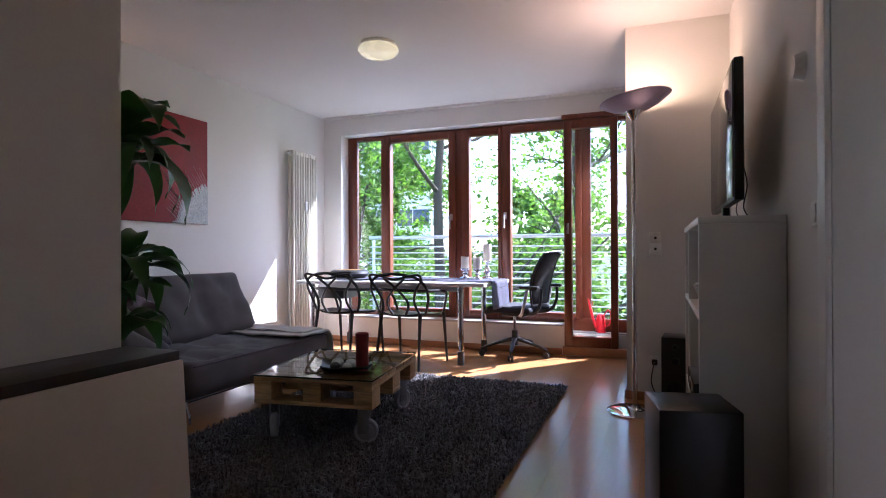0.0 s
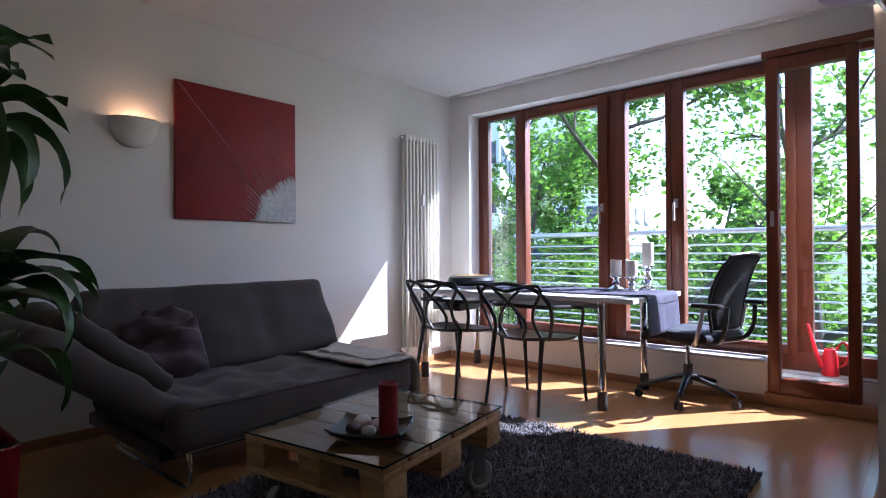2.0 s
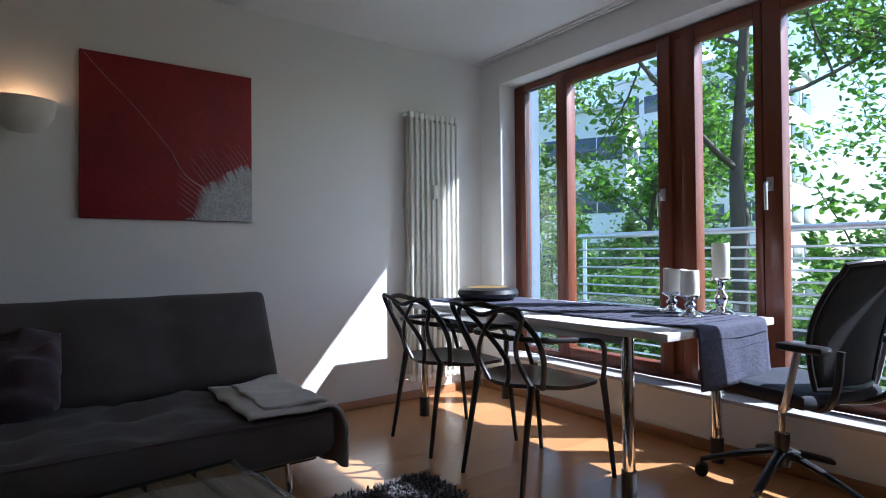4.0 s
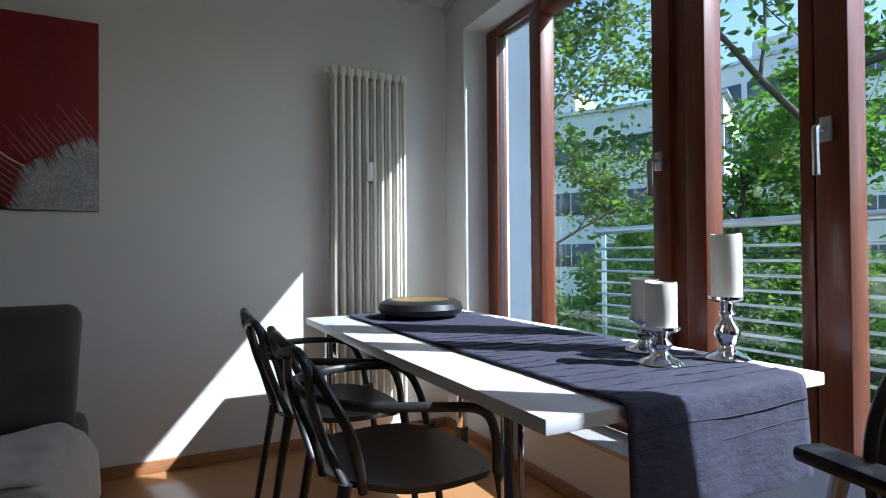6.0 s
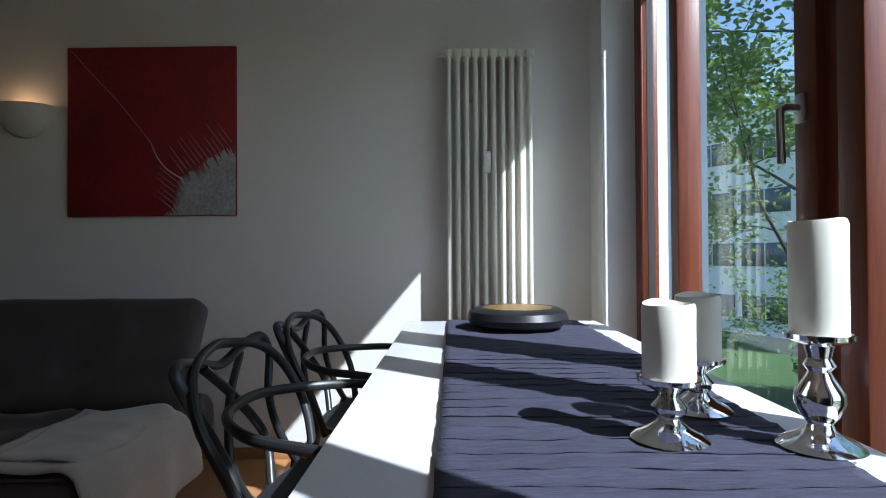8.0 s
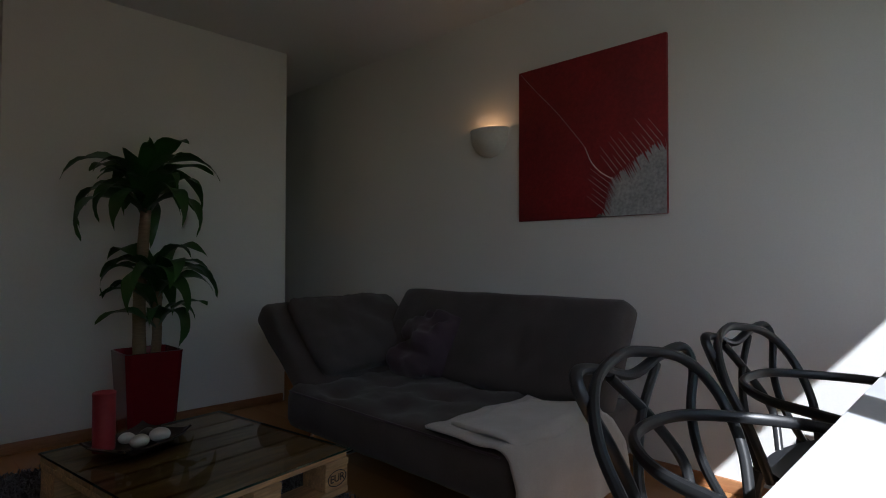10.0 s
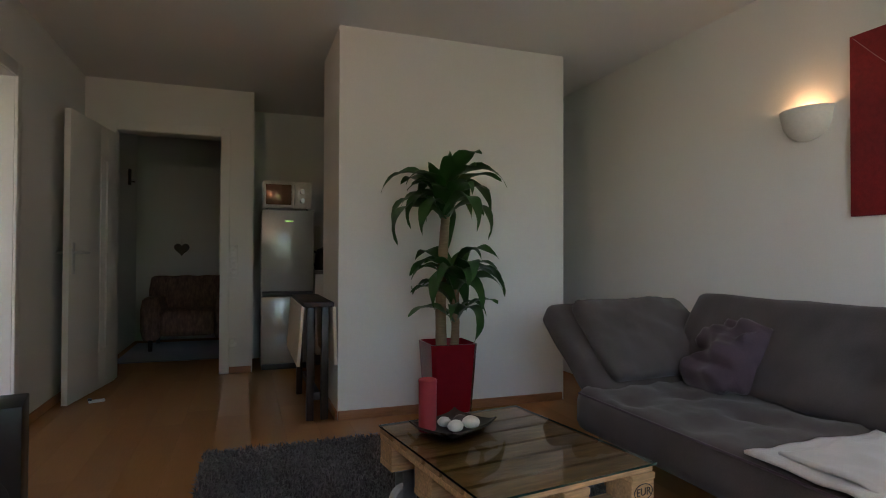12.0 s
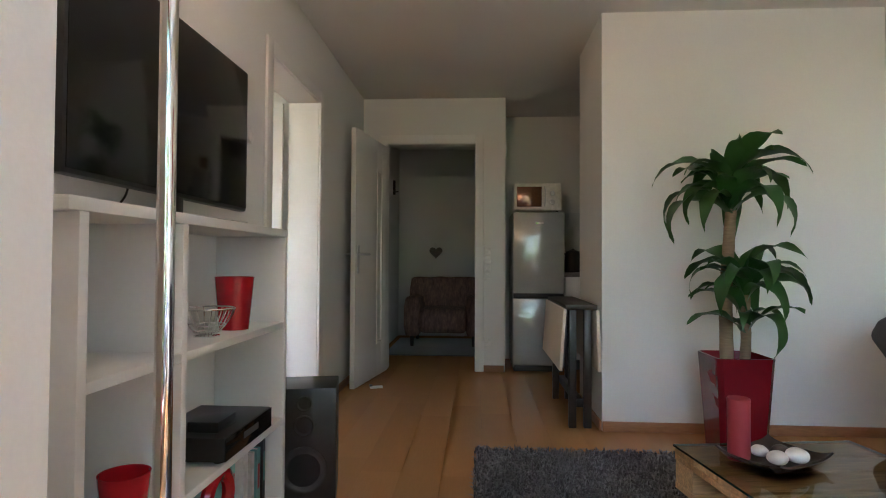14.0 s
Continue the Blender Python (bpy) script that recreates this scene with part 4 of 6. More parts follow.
# back: the chair looks along local +y, its back stands at -y
rows = []
for i in range(15):
    h = i / 14
    z = 0.50 + 0.49 * h
    half = 0.170 + 0.045 * math.sin(math.pi * min(1, h * 1.05)) + 0.012 * h
    row = []
    for j in range(13):
        u = 2 * j / 12 - 1
        yb = -0.305 - 0.10 * h - 0.03 * h * h + 0.035 * math.sin(math.pi * h) + 0.045 * u * u
        row.append((u * half, yb, z - 0.015 * u * u * (h > 0.9)))
    rows.append(row)
part("mesh_back", sheet(bmesh.new(), rows, 0.012), M_MESH, oc, "black mesh backrest", True)
bm = bmesh.new()
tube(bm, [Vector(r[0]) for r in rows] + [Vector(p) for p in rows[-1][1:-1]] + [Vector(r[-1]) for r in rows[::-1]] + [Vector(p) for p in rows[0][::-1][1:-1]], 0.011, 8, closed=True)
part("back_frame", bm, M_BLACK, oc)
for sx in (-1, 1):
    bm = bmesh.new()
    tube(bm, spline([(sx * 0.06, -0.10, 0.40), (sx * 0.15, -0.28, 0.43), (sx * 0.18, -0.345, 0.52), (sx * 0.175, -0.36, 0.66)], 7), 0.014, 8)
    part("back_arm", bm, M_BLACK, oc)
    bm = bmesh.new()
    tube(bm, spline([(sx * 0.10, -0.12, 0.405), (sx * 0.23, -0.17, 0.41), (sx * 0.265, -0.21, 0.45), (sx * 0.265, -0.26, 0.655)], 7), 0.014, 10, 1.0)
    ar = part("armrest_post", bm, M_ALU, oc, "grey metal armrest post")
    part("arm_pad", boxed((sx * 0.265 - 0.034, -0.37, 0.652), (sx * 0.265 + 0.034, -0.19, 0.682), 0.012), M_BLACK, ar)

# ---- sofa ----
sf = thing("sofa", (0, 0, 0), 0, "dark grey velour sofa bed with a raised end", "sofa")
bm = bmesh.new()
tu = [(x, y) for x in (-0.24, 0.08, 0.36) for y in (-0.40, -0.02, 0.38)]
soft_block(bm, 1.00, 1.38, 0.20, 30, 42, 0.06, tu, 0.040, 0.010, 1)
bmesh.ops.transform(bm, matrix=pose(0.72, -2.485, 0.190), verts=bm.verts)
seat = part("seat", bm, M_SOFA, sf, "tufted grey velour seat", True)
bm = bmesh.new()
tube(bm, [(1.218, y, 0.375) for y in np.linspace(-3.12, -1.83, 30)], 0.005, 6)
part("piping", bm, M_CUSHION, seat)
bm = bmesh.new()
tb2 = [(x, y) for x in (-0.24, 0.24) for y in (-0.22, -0.14, -0.06, 0.02, 0.10, 0.18)]
soft_block(bm, 1.46, 0.50, 0.15, 34, 16, 0.05, tb2, 0.016, 0.008, 4)
bmesh.ops.transform(bm, matrix=Matrix.Translation((0.335, -2.547, 0.56)) @ pose(0, 0, 0, 0, 0, 90) @ pose(0, 0, 0, 62, 0, 0), verts=bm.verts)
back = part("backrest", bm, M_SOFA, sf, "tufted grey velour backrest", True)
bm = bmesh.new()
soft_block(bm, 0.88, 0.68, 0.15, 26, 20, 0.05, [(-0.2, 0.0), (0.2, 0.0)], 0.015, 0.009, 8)
bmesh.ops.transform(bm, matrix=Matrix.Translation((0.68, -3.425, 0.455)) @ pose(0, 0, 0, -37, 0, 0), verts=bm.verts)
part("raised_end", bm, M_SOFA, sf, "raised grey velour end section", True)
bm = bmesh.new()
soft_block(bm, 0.74, 0.54, 0.10, 22, 18, 0.05, [], 0.0, 0.012, 12)
bmesh.ops.transform(bm, matrix=Matrix.Translation((0.66, -3.335, 0.565)) @ pose(0, 0, 0, -40, 0, 0), verts=bm.verts)
part("end_cushion", bm, M_SOFA, sf, "", True)
for y in (-1.98, -3.08):
    bm = bmesh.new()
    tube(bm, spline([(0.35, y, 0.21), (0.32, y, 0.06), (0.38, y, 0.014), (0.75, y, 0.012), (1.08, y, 0.014), (1.14, y, 0.06), (1.10, y, 0.21)], 6), 0.0125, 10)
    part("leg_frame", bm, M_CHROME, sf, "bent chrome leg frame")
part("underframe", boxed((0.28, -3.20, 0.155), (1.12, -1.85, 0.215), 0.01), M_BLACK, sf)
bm = bmesh.new()
rod(bm, (1.14, -3.15, 0.185), (1.14, -1.85, 0.185), 0.011)
part("front_rail", bm, M_CHROME, sf)

cu = thing("cushion", (0.50, -2.93, 0.53), 0, "dark plum crumpled cushion leaning in the corner", "cushion")
bm = pillow(bmesh.new(), (0.44, 0.42), 0.20, 26, 26, 3, 0.028)
bmesh.ops.transform(bm, matrix=pose(0, 0, 0, 0, 0, -34) @ pose(0, 0, 0, 12, 46, 28), verts=bm.verts)
part("cover", bm, M_CUSHION, cu, "", True)

bl = thing("blanket", (0, 0, 0), 0, "light grey fleece blanket folded over the sofa end", "blanket")
for layer, (x0, x1, ya, yb, lift) in enumerate(((0.60, 1.225, -2.17, -1.78, -0.018), (0.66, 1.17, -2.09, -1.80, -0.002))):
    rows = []
    for i in range(30):
        s = i / 29
        run = (yb - ya) + (0.24 if layer == 0 else 0.0)
        d = s * run
        row = []
        for j in range(22):
            u = j / 21
            x = x0 + (x1 - x0) * u + 0.035 * math.sin(5 * s + layer) * (1 - u) - 0.05 * (1 - u) * s
            bump_z = 0.010 * noise.noise(Vector((x * 6, d * 6, layer))) + 0.006 * noise.noise(Vector((x * 14, d * 10, 3)))
            flat = yb - ya
            if d <= flat:
                y, z = ya + d + 0.02 * noise.noise(Vector((u * 4, layer, 0))), 0.428 + lift + bump_z
                e = (d - flat + 0.06) / 0.06
                if e > 0:
                    z -= 0.03 * e * e
            else:
                q = d - flat
                y = yb + 0.035 * min(1, q * 12) + 0.012 * math.sin(u * 17 + 1) * q * 5
                z = 0.398 + lift + bump_z * 0.3 - q * (1 + 0.18 * math.sin(u * 3.0))
            row.append((x, y, z))
        rows.append(row)
    part("fold", sheet(bmesh.new(), rows, 0.012), M_BLANKET, bl, "", True)

# ---- pallet coffee table ----
ct = thing("coffee_table", (1.847, -2.642, 0), 8.0, "glass-topped pallet coffee table on castors", "coffee table")
CW, CL = 0.655, 0.79
Z0 = 0.208
plank_bm = bmesh.new()
for y, w in ((-CL / 2 + 0.062, 0.12), (0, 0.14), (CL / 2 - 0.062, 0.12)):
    part("bottom_board", boxed((-CW / 2, y - w / 2, Z0), (CW / 2, y + w / 2, Z0 + 0.022), 0.002), M_PINE, ct)
    for x in (-CW / 2 + 0.05, 0, CW / 2 - 0.05):
        bk = part("block", boxed((x - 0.05, y - w / 2 + 0.002, Z0 + 0.0225), (x + 0.05, y + w / 2 - 0.002, Z0 + 0.096), 0.003), M_PINE, ct)
        if abs(x) > 0.1 and y > 0.1 and x < 0:
            stamp = bk
for x in (-CW / 2 + 0.05, 0, CW / 2 - 0.05):
    part("stringer", boxed((x - 0.05, -CL / 2, Z0 + 0.0965), (x + 0.05, CL / 2, Z0 + 0.1175), 0.002), M_PINE, ct)
for k in range(6):
    y = -CL / 2 + 0.062 + (CL - 0.124) * k / 5
    w = 0.125 if k % 2 == 0 else 0.105
    bm = boxed((-CW / 2, y - w / 2, Z0 + 0.118), (CW / 2, y + w / 2, Z0 + 0.139), 0.002)
    part("top_board", bm, M_PINE, ct)
glass_sheet((-CW / 2 - 0.004, -CL / 2 - 0.004, Z0 + 0.1405), (CW / 2 + 0.004, CL / 2 + 0.004, Z0 + 0.1485), (0, 0, 1), M_TABLEGLASS, ct, "glass_top", "clear glass top")
part("glass_edge", frame_ring_flat(CW / 2 + 0.0045, CL / 2 + 0.0045, Z0 + 0.141, Z0 + 0.148), M_GLASSEDGE, ct)
CT_TOP = Z0 + 0.149
ring_bm = bmesh.new()
tube(ring_bm, [(0.040 * math.cos(a) , 0, 0.026 * math.sin(a)) for a in np.linspace(0, 2 * math.pi, 28, endpoint=False)], 0.0016, 5, closed=True)
bmesh.ops.transform(ring_bm, matrix=pose(-CW / 2 + 0.05, CL / 2 - 0.002, Z0 + 0.06), verts=ring_bm.verts)
part("stamp_ring", ring_bm, M_WENGE, ct, "burnt oval stamp")
txt = bpy.data.curves.new("stamp_text", "FONT")
txt.body, txt.size, txt.extrude, txt.align_x, txt.align_y = "EUR", 0.036, 0.0008, "CENTER", "CENTER"
txt.materials.append(M_WENGE)
to = new("stamp_text", txt)
to.parent = ct
to.matrix_basis = pose(-CW / 2 + 0.05, CL / 2 - 0.0012, Z0 + 0.06, 90, 0, 180)
for sx in (-1, 1):
    for sy in (-1, 1):
        x, y = sx * (CW / 2 - 0.075), sy * (CL / 2 - 0.08)
        a = radians(40 * sx + 25 * sy)
        bm = bmesh.new()
        box(bm, (x - 0.045, y - 0.04, Z0 - 0.006), (x + 0.045, y + 0.04, Z0 - 0.0005), 0.002)
        for o in (-0.024, 0.024):
            m = Matrix.Translation((x, y, 0)) @ pose(0, 0, 0, 0, 0, math.degrees(a))
            box(bm, (-0.03, o - 0.002, 0.07), (0.03, o + 0.002, Z0 - 0.004), 0.001, m)
        cs = part("castor", bm, M_ZINC, ct, "zinc castor with a pale wheel")
        bm = bmesh.new()
        m = Matrix.Translation((x, y, 0.078)) @ pose(0, 0, 0, 0, 0, math.degrees(a)) @ pose(0.012, 0, 0, 90, 0, 0)
        lathe(bm, [(0.0, -0.014), (0.024, -0.018), (0.044, -0.012), (0.055, -0.018), (0.0625, -0.012), (0.0625, 0.012), (0.055, 0.018), (0.044, 0.012), (0.024, 0.018), (0.0, 0.014)], 30)
        bmesh.ops.transform(bm, matrix=m, verts=bm.verts)
        part("wheel", bm, M_RUBBER, cs)

ROT8 = pose(1.847, -2.642, CT_TOP, 0, 0, 8.0)


def on_coffee(x, y):
    q = ROT8 @ Vector((x, y, 0))
    return (q.x, q.y, q.z)


tr = thing("tray", on_coffee(0.105, -0.19), 30, "dark brown square tray with turned-up corners", "tray")
rows = []
for i in range(15):
    row = []
    for j in range(15):
        u, v = 2 * i / 14 - 1, 2 * j / 14 - 1
        e = max(abs(u), abs(v))
        row.append((u * 0.135, v * 0.108, 0.009 + 0.020 * max(0, (e - 0.72) / 0.28) ** 1.5 + 0.016 * (abs(u * v)) ** 4))
    rows.append(row)
part("dish", sheet(bmesh.new(), rows, 0.006), M_TRAY, tr, "", 50)
rc = thing("red_candle", (on_coffee(0.205, -0.215)[0], on_coffee(0.205, -0.215)[1], CT_TOP + 0.010), 0, "thick dark red pillar candle on the tray", "candle")
part("wax", lathe(bmesh.new(), [(0.0, 0.0), (0.034, 0.0), (0.0345, 0.18), (0.036, 0.192), (0.033, 0.196), (0.028, 0.190), (0.012, 0.178), (0.0, 0.177)], 26), M_REDWAX, rc)
bm = bmesh.new()
rod(bm, (0, 0, 0.177), (0.002, 0.001, 0.190), 0.0012, n=6)
part("wick", bm, M_BLACK, rc)
for k, (x, y, r, mt, lb) in enumerate(((0.115, -0.155, 0.031, M_STONE, "round white pebble on the tray"), (0.045, -0.165, 0.035, M_STONE, "round white pebble on the tray"),
                                       (0.125, -0.228, 0.027, M_STONE, "rough white stone on the tray"), (0.055, -0.228, 0.027, M_DARKSTONE, "dark polished pebble on the tray"))):
    bm = bmesh.new()
    bmesh.ops.create_icosphere(bm, subdivisions=3, radius=r)
    for v in bm.verts:
        v.co *= 1 + 0.13 * noise.noise(v.co * (22 if k < 2 else 45) + Vector((k, 0, 0)))
        v.co.z *= 0.72
    p = part("pebble", bm, mt, None, "", True)
    q = on_coffee(x, y)
    p.location = (q[0], q[1], CT_TOP + 0.010 + r * 0.70)
    tagged(p, lb, "stone")

# ---- rug ----
RX0, RX1, RG0, RG1 = 1.22, 2.935, -3.92, -1.36
rugt = thing("rug", (0, 0, 0), 0, "charcoal grey deep-pile shag rug", "rug")
part("backing", boxed((RX0 + 0.01, RG0 + 0.01, 0.001), (RX1 - 0.01, RG1 - 0.01, 0.012), 0.003), M_RUG, rugt)
rs = np.random.RandomState(3)
NT = 52000
cx, cy = rs.uniform(RX0, RX1, NT), rs.uniform(RG0, RG1, NT)
an, ln, lean = rs.uniform(0, 2 * np.pi, NT), rs.uniform(0.026, 0.05, NT), rs.uniform(0.15, 1.0, NT)
wd = rs.uniform(0.0022, 0.0042, NT)
dx, dy = np.cos(an), np.sin(an)
px, py = -dy * wd, dx * wd
hm, ht = ln * 0.62, ln * (1.05 - 0.45 * lean)
V = np.empty((NT, 5, 3))
V[:, 0] = np.stack([cx - px, cy - py, np.full(NT, 0.008)], 1)
V[:, 1] = np.stack([cx + px, cy + py, np.full(NT, 0.008)], 1)
V[:, 2] = np.stack([cx + px * 1.2 + dx * lean * ln * 0.35, cy + py * 1.2 + dy * lean * ln * 0.35, hm], 1)
V[:, 3] = np.stack([cx - px * 1.2 + dx * lean * ln * 0.35, cy - py * 1.2 + dy * lean * ln * 0.35, hm], 1)
V[:, 4] = np.stack([cx + dx * lean * ln, cy + dy * lean * ln, ht], 1)
base = np.arange(NT)[:, None] * 5
tris = np.concatenate([base + np.array([0, 1, 2]), base + np.array([0, 2, 3]), base + np.array([3, 2, 4])], 1).reshape(-1, 3)
me = bpy.data.meshes.new("shag")
me.from_pydata(V.reshape(-1, 3).tolist(), [], tris.tolist())
pile = link_mesh("shag", me, M_RUG, rugt)
tagged(pile, "", "", "", "stuff")


# ---- dracaena in the red planter ----
POT = (1.60, -3.925)
pot = thing("planter", (*POT, 0), 0, "tall tapered glossy red planter on the floor", "planter")
bm = bmesh.new()
ws = [(0.0, 0.108), (0.02, 0.111), (0.505, 0.139), (0.525, 0.141), (0.527, 0.133), (0.48, 0.126)]
rings = []
for z, w in ws:
    ring = []
    c = 0.022
    for sx, sy in ((1, 1), (-1, 1), (-1, -1), (1, -1)):
        order = (((w - c) * sx, w * sy), (w * sx, (w - c) * sy)) if sx * sy < 0 else ((w * sx, (w - c) * sy), ((w - c) * sx, w * sy))
        ring += [bm.verts.new((x, y, z)) for x, y in order]
    rings.append(ring)
for a, b in zip(rings, rings[1:]):
    for k in range(8):
        bm.faces.new((a[k], a[(k + 1) % 8], b[(k + 1) % 8], b[k]))
bm.faces.new(rings[0][::-1])
part("pot", bm, M_POT, pot, "", 40)
bm = bmesh.new()
bmesh.ops.create_grid(bm, x_segments=16, y_segments=16, size=0.125)
for v in bm.verts:
    v.co.z = 0.478 + 0.01 * noise.noise(v.co * 30)
part("soil", bm, M_SOIL, pot)

dr = thing("dracaena", (POT[0], POT[1], 0.478), 0, "green dracaena with two tiers of arching leaves", "plant")


def stem_at(points, r0, r1):
    bm = bmesh.new()
    pts = spline(points, 10)
    tube(bm, pts, [r0 + (r1 - r0) * i / len(pts) + 0.0015 * (i % 4 == 0) for i in range(len(pts))], 12)
    return part("stem", bm, M_STEM, dr, "", True)


stem_at([(0.03, -0.02, -0.03), (0.035, -0.02, 0.3), (0.02, -0.02, 0.60), (0.01, -0.01, 0.80)], 0.034, 0.026)
stem_at([(-0.02, 0.05, -0.03), (-0.03, 0.055, 0.12), (-0.03, 0.055, 0.36)], 0.027, 0.021)
rng = random.Random(11)
leaf_meshes = []
for k in range(8):
    bm = bmesh.new()
    L, W = 0.345 + 0.03 * (k % 4), 0.033 + 0.003 * (k % 3)
    droop = (1.0, 1.3, 1.6, 2.0, 1.2, 1.5, 1.8, 1.9)[k]
    nseg, px_, pz_, ang = 12, 0.0, 0.0, 1.28 - 0.08 * k
    prev = None
    for s in range(nseg + 1):
        t = s / nseg
        w = W * (0.45 + 0.9 * math.sin(math.pi * min(1, 0.12 + t * 0.88)) ** 0.8) * (1 - t ** 5)
        wave = 0.013 * math.sin(11 * t + k)
        row = [bm.verts.new((px_, -w - 0.0001, pz_ + 0.012 * (w / W) + wave)), bm.verts.new((px_, 0, pz_)), bm.verts.new((px_, w + 0.0001, pz_ + 0.012 * (w / W) - wave))]
        if prev:
            bm.faces.new((prev[0], prev[1], row[1], row[0]))
            bm.faces.new((prev[1], prev[2], row[2], row[1]))
        prev = row
        px_ += math.cos(ang) * L / nseg
        pz_ += math.sin(ang) * L / nseg
        ang -= droop * (1.2 + t) / nseg
    me = bpy.data.meshes.new("leaf")
    bm.to_mesh(me)
    bm.free()
    me.materials.append(M_LEAF)
    for q in me.polygons:
        q.use_smooth = True
    leaf_meshes.append(me)


def tuft(x, y, z, count, spread, scale, rise, tilt):
    for k in range(count):
        ob = new("leaf", leaf_meshes[rng.randrange(8)])
        ob.parent = dr
        a = 360 * (k * 0.382 + rng.uniform(-0.03, 0.03))
        h = rise * k / count
        s = scale * rng.uniform(0.8, 1.12)
        ob.matrix_basis = pose(x, y, z + h, 0, 0, a) @ pose(0.012, 0, 0, rng.uniform(-15, 15), rng.uniform(-tilt, tilt * 0.7), 0) @ Matrix.Diagonal((s, s, s, 1))


tuft(0.01, -0.01, 0.77, 32, 1.0, 1.12, 0.14, 22)
tuft(-0.03, 0.055, 0.16, 9, 1.0, 0.85, 0.10, 24)
tuft(-0.03, 0.055, 0.33, 20, 1.0, 1.0, 0.11, 26)

# ---- white open shelf with television ----
SX0, SX1, SY0, SY1, SZ = 3.692, 3.977, -3.175, -1.955, 1.122
sh = thing("shelf_unit", (0, 0, 0), 0, "white open shelf unit against the wall", "shelf")
T = 0.028
part("top_board", boxed((SX0, SY0, SZ - T), (SX1, SY1, SZ), 0.002), M_SHELF, sh)
for y in (SY0, SY1 - 0.06, -2.40):
    part("upright", boxed((SX0 + 0.002, y, 0.0), (SX1, y + (0.06 if y > -2 else T), SZ - T - 0.0005), 0.002), M_SHELF, sh)
for z in (0.755, 0.375, 0.06):
    part("shelf_board", boxed((SX0 + 0.003, SY0 + T + 0.0005, z - 0.024), (SX1, -2.4005, z), 0.0015), M_SHELF, sh)
for z in (0.755, 0.30, 0.06):
    part("shelf_board", boxed((SX0 + 0.003, -2.40 + T + 0.0005, z - 0.024), (SX1, SY1 - 0.0605, z), 0.0015), M_SHELF, sh)

tv = thing("television", (3.827, -2.588, SZ), 0, "flat black television on the white shelf", "television")
part("cabinet", boxed((-0.004, -0.485, 0.065), (0.032, 0.485, 0.61), 0.008), M_BLACK, tv)
part("screen", boxed((-0.0075, -0.475, 0.078), (-0.0042, 0.475, 0.602), 0.001), M_SCREEN, tv, "dark glossy screen")
part("rear_housing", boxed((0.030, -0.26, 0.09), (0.062, 0.26, 0.40), 0.015), M_BLACK, tv)
bm = bmesh.new()
box(bm, (0.0, -0.03, 0.012), (0.03, 0.03, 0.08), 0.006)
part("stand_neck", bm, M_BLACK, tv)
bm = bmesh.new()
tube(bm, spline([(-0.10, -0.26, 0.006), (-0.01, -0.10, 0.016), (0.01, 0, 0.018), (-0.01, 0.10, 0.016), (-0.10, 0.26, 0.006)], 8), 0.008, 8, 0.6)
tube(bm, spline([(0.0, 0, 0.014), (0.10, 0.0, 0.006)], 4), 0.010, 8, 0.6)
part("stand_foot", bm, M_CHROME, tv)
for y in (-0.15, 0.1):
    bm = bmesh.new()
    tube(bm, spline([(0.060, y, 0.28), (0.085, y + 0.01, 0.16), (0.075, y + 0.04, 0.06), (0.11, y + 0.06, 0.005)], 8), 0.003, 6)
    part("cable", bm, M_BLACK, tv)


def vase(place, r0, r1, h, label):
    t = thing("vase", place, 0, label, "vase")
    part("cup", lathe(bmesh.new(), [(0.0, 0.0), (r0, 0.0), (r0 * 1.02, 0.01), (r1, h), (r1 - 0.004, h), (r0 - 0.004, 0.012), (0.0, 0.012)], 32), M_VASE, t)
    return t


vase((3.785, -2.89, 0.7555), 0.050, 0.067, 0.185, "tapered red glass vase on the white shelf")
vase((3.765, -2.25, 0.3005), 0.040, 0.058, 0.19, "tapered red glass vase on a low shelf")
gb = thing("wire_basket", (3.785, -2.69, 0.7555), 0, "round silver wire fruit basket on the shelf", "basket")
part("base_plate", lathe(bmesh.new(), [(0.0, 0.0), (0.040, 0.0), (0.040, 0.004), (0.012, 0.010), (0.0, 0.010)], 24), M_CHROME, gb)
for ring_r, ring_z, wire in ((0.085, 0.090, 0.0030), (0.058, 0.038, 0.0016), (0.040, 0.016, 0.0016)):
    bm = bmesh.new()
    tube(bm, [(ring_r * math.cos(a), ring_r * math.sin(a), ring_z) for a in np.linspace(0, 2 * math.pi, 36, endpoint=False)], wire, 6, closed=True)
    part("rim", bm, M_CHROME, gb)
for k in range(26):
    c, sn = math.cos(2 * math.pi * k / 26), math.sin(2 * math.pi * k / 26)
    bm = bmesh.new()
    tube(bm, spline([(0.035 * c, 0.035 * sn, 0.012), (0.058 * c, 0.058 * sn, 0.038), (0.076 * c, 0.076 * sn, 0.066), (0.085 * c, 0.085 * sn, 0.090)], 3), 0.0012, 5)
    part("wire", bm, M_CHROME, gb)
rv = thing("video_recorder", (3.80, -2.795, 0.3755), 0, "black video recorder on the white shelf", "recorder")
part("case", boxed((-0.115, -0.19, 0.012), (0.15, 0.19, 0.085), 0.004), M_BLACK, rv)
part("front_panel", boxed((-0.120, -0.188, 0.014), (-0.1155, 0.188, 0.083), 0.001), M_SCREEN, rv)
part("display_window", boxed((-0.122, -0.06, 0.045), (-0.1205, 0.06, 0.065)), M_GREYPLASTIC, rv)
for y in (-0.15, 0.15):
    bm = bmesh.new()
    rod(bm, (-0.08, y, 0), (-0.08, y, 0.013), 0.014)
    rod(bm, (0.12, y, 0), (0.12, y, 0.013), 0.014)
    part("foot", bm, M_BLACK, rv)
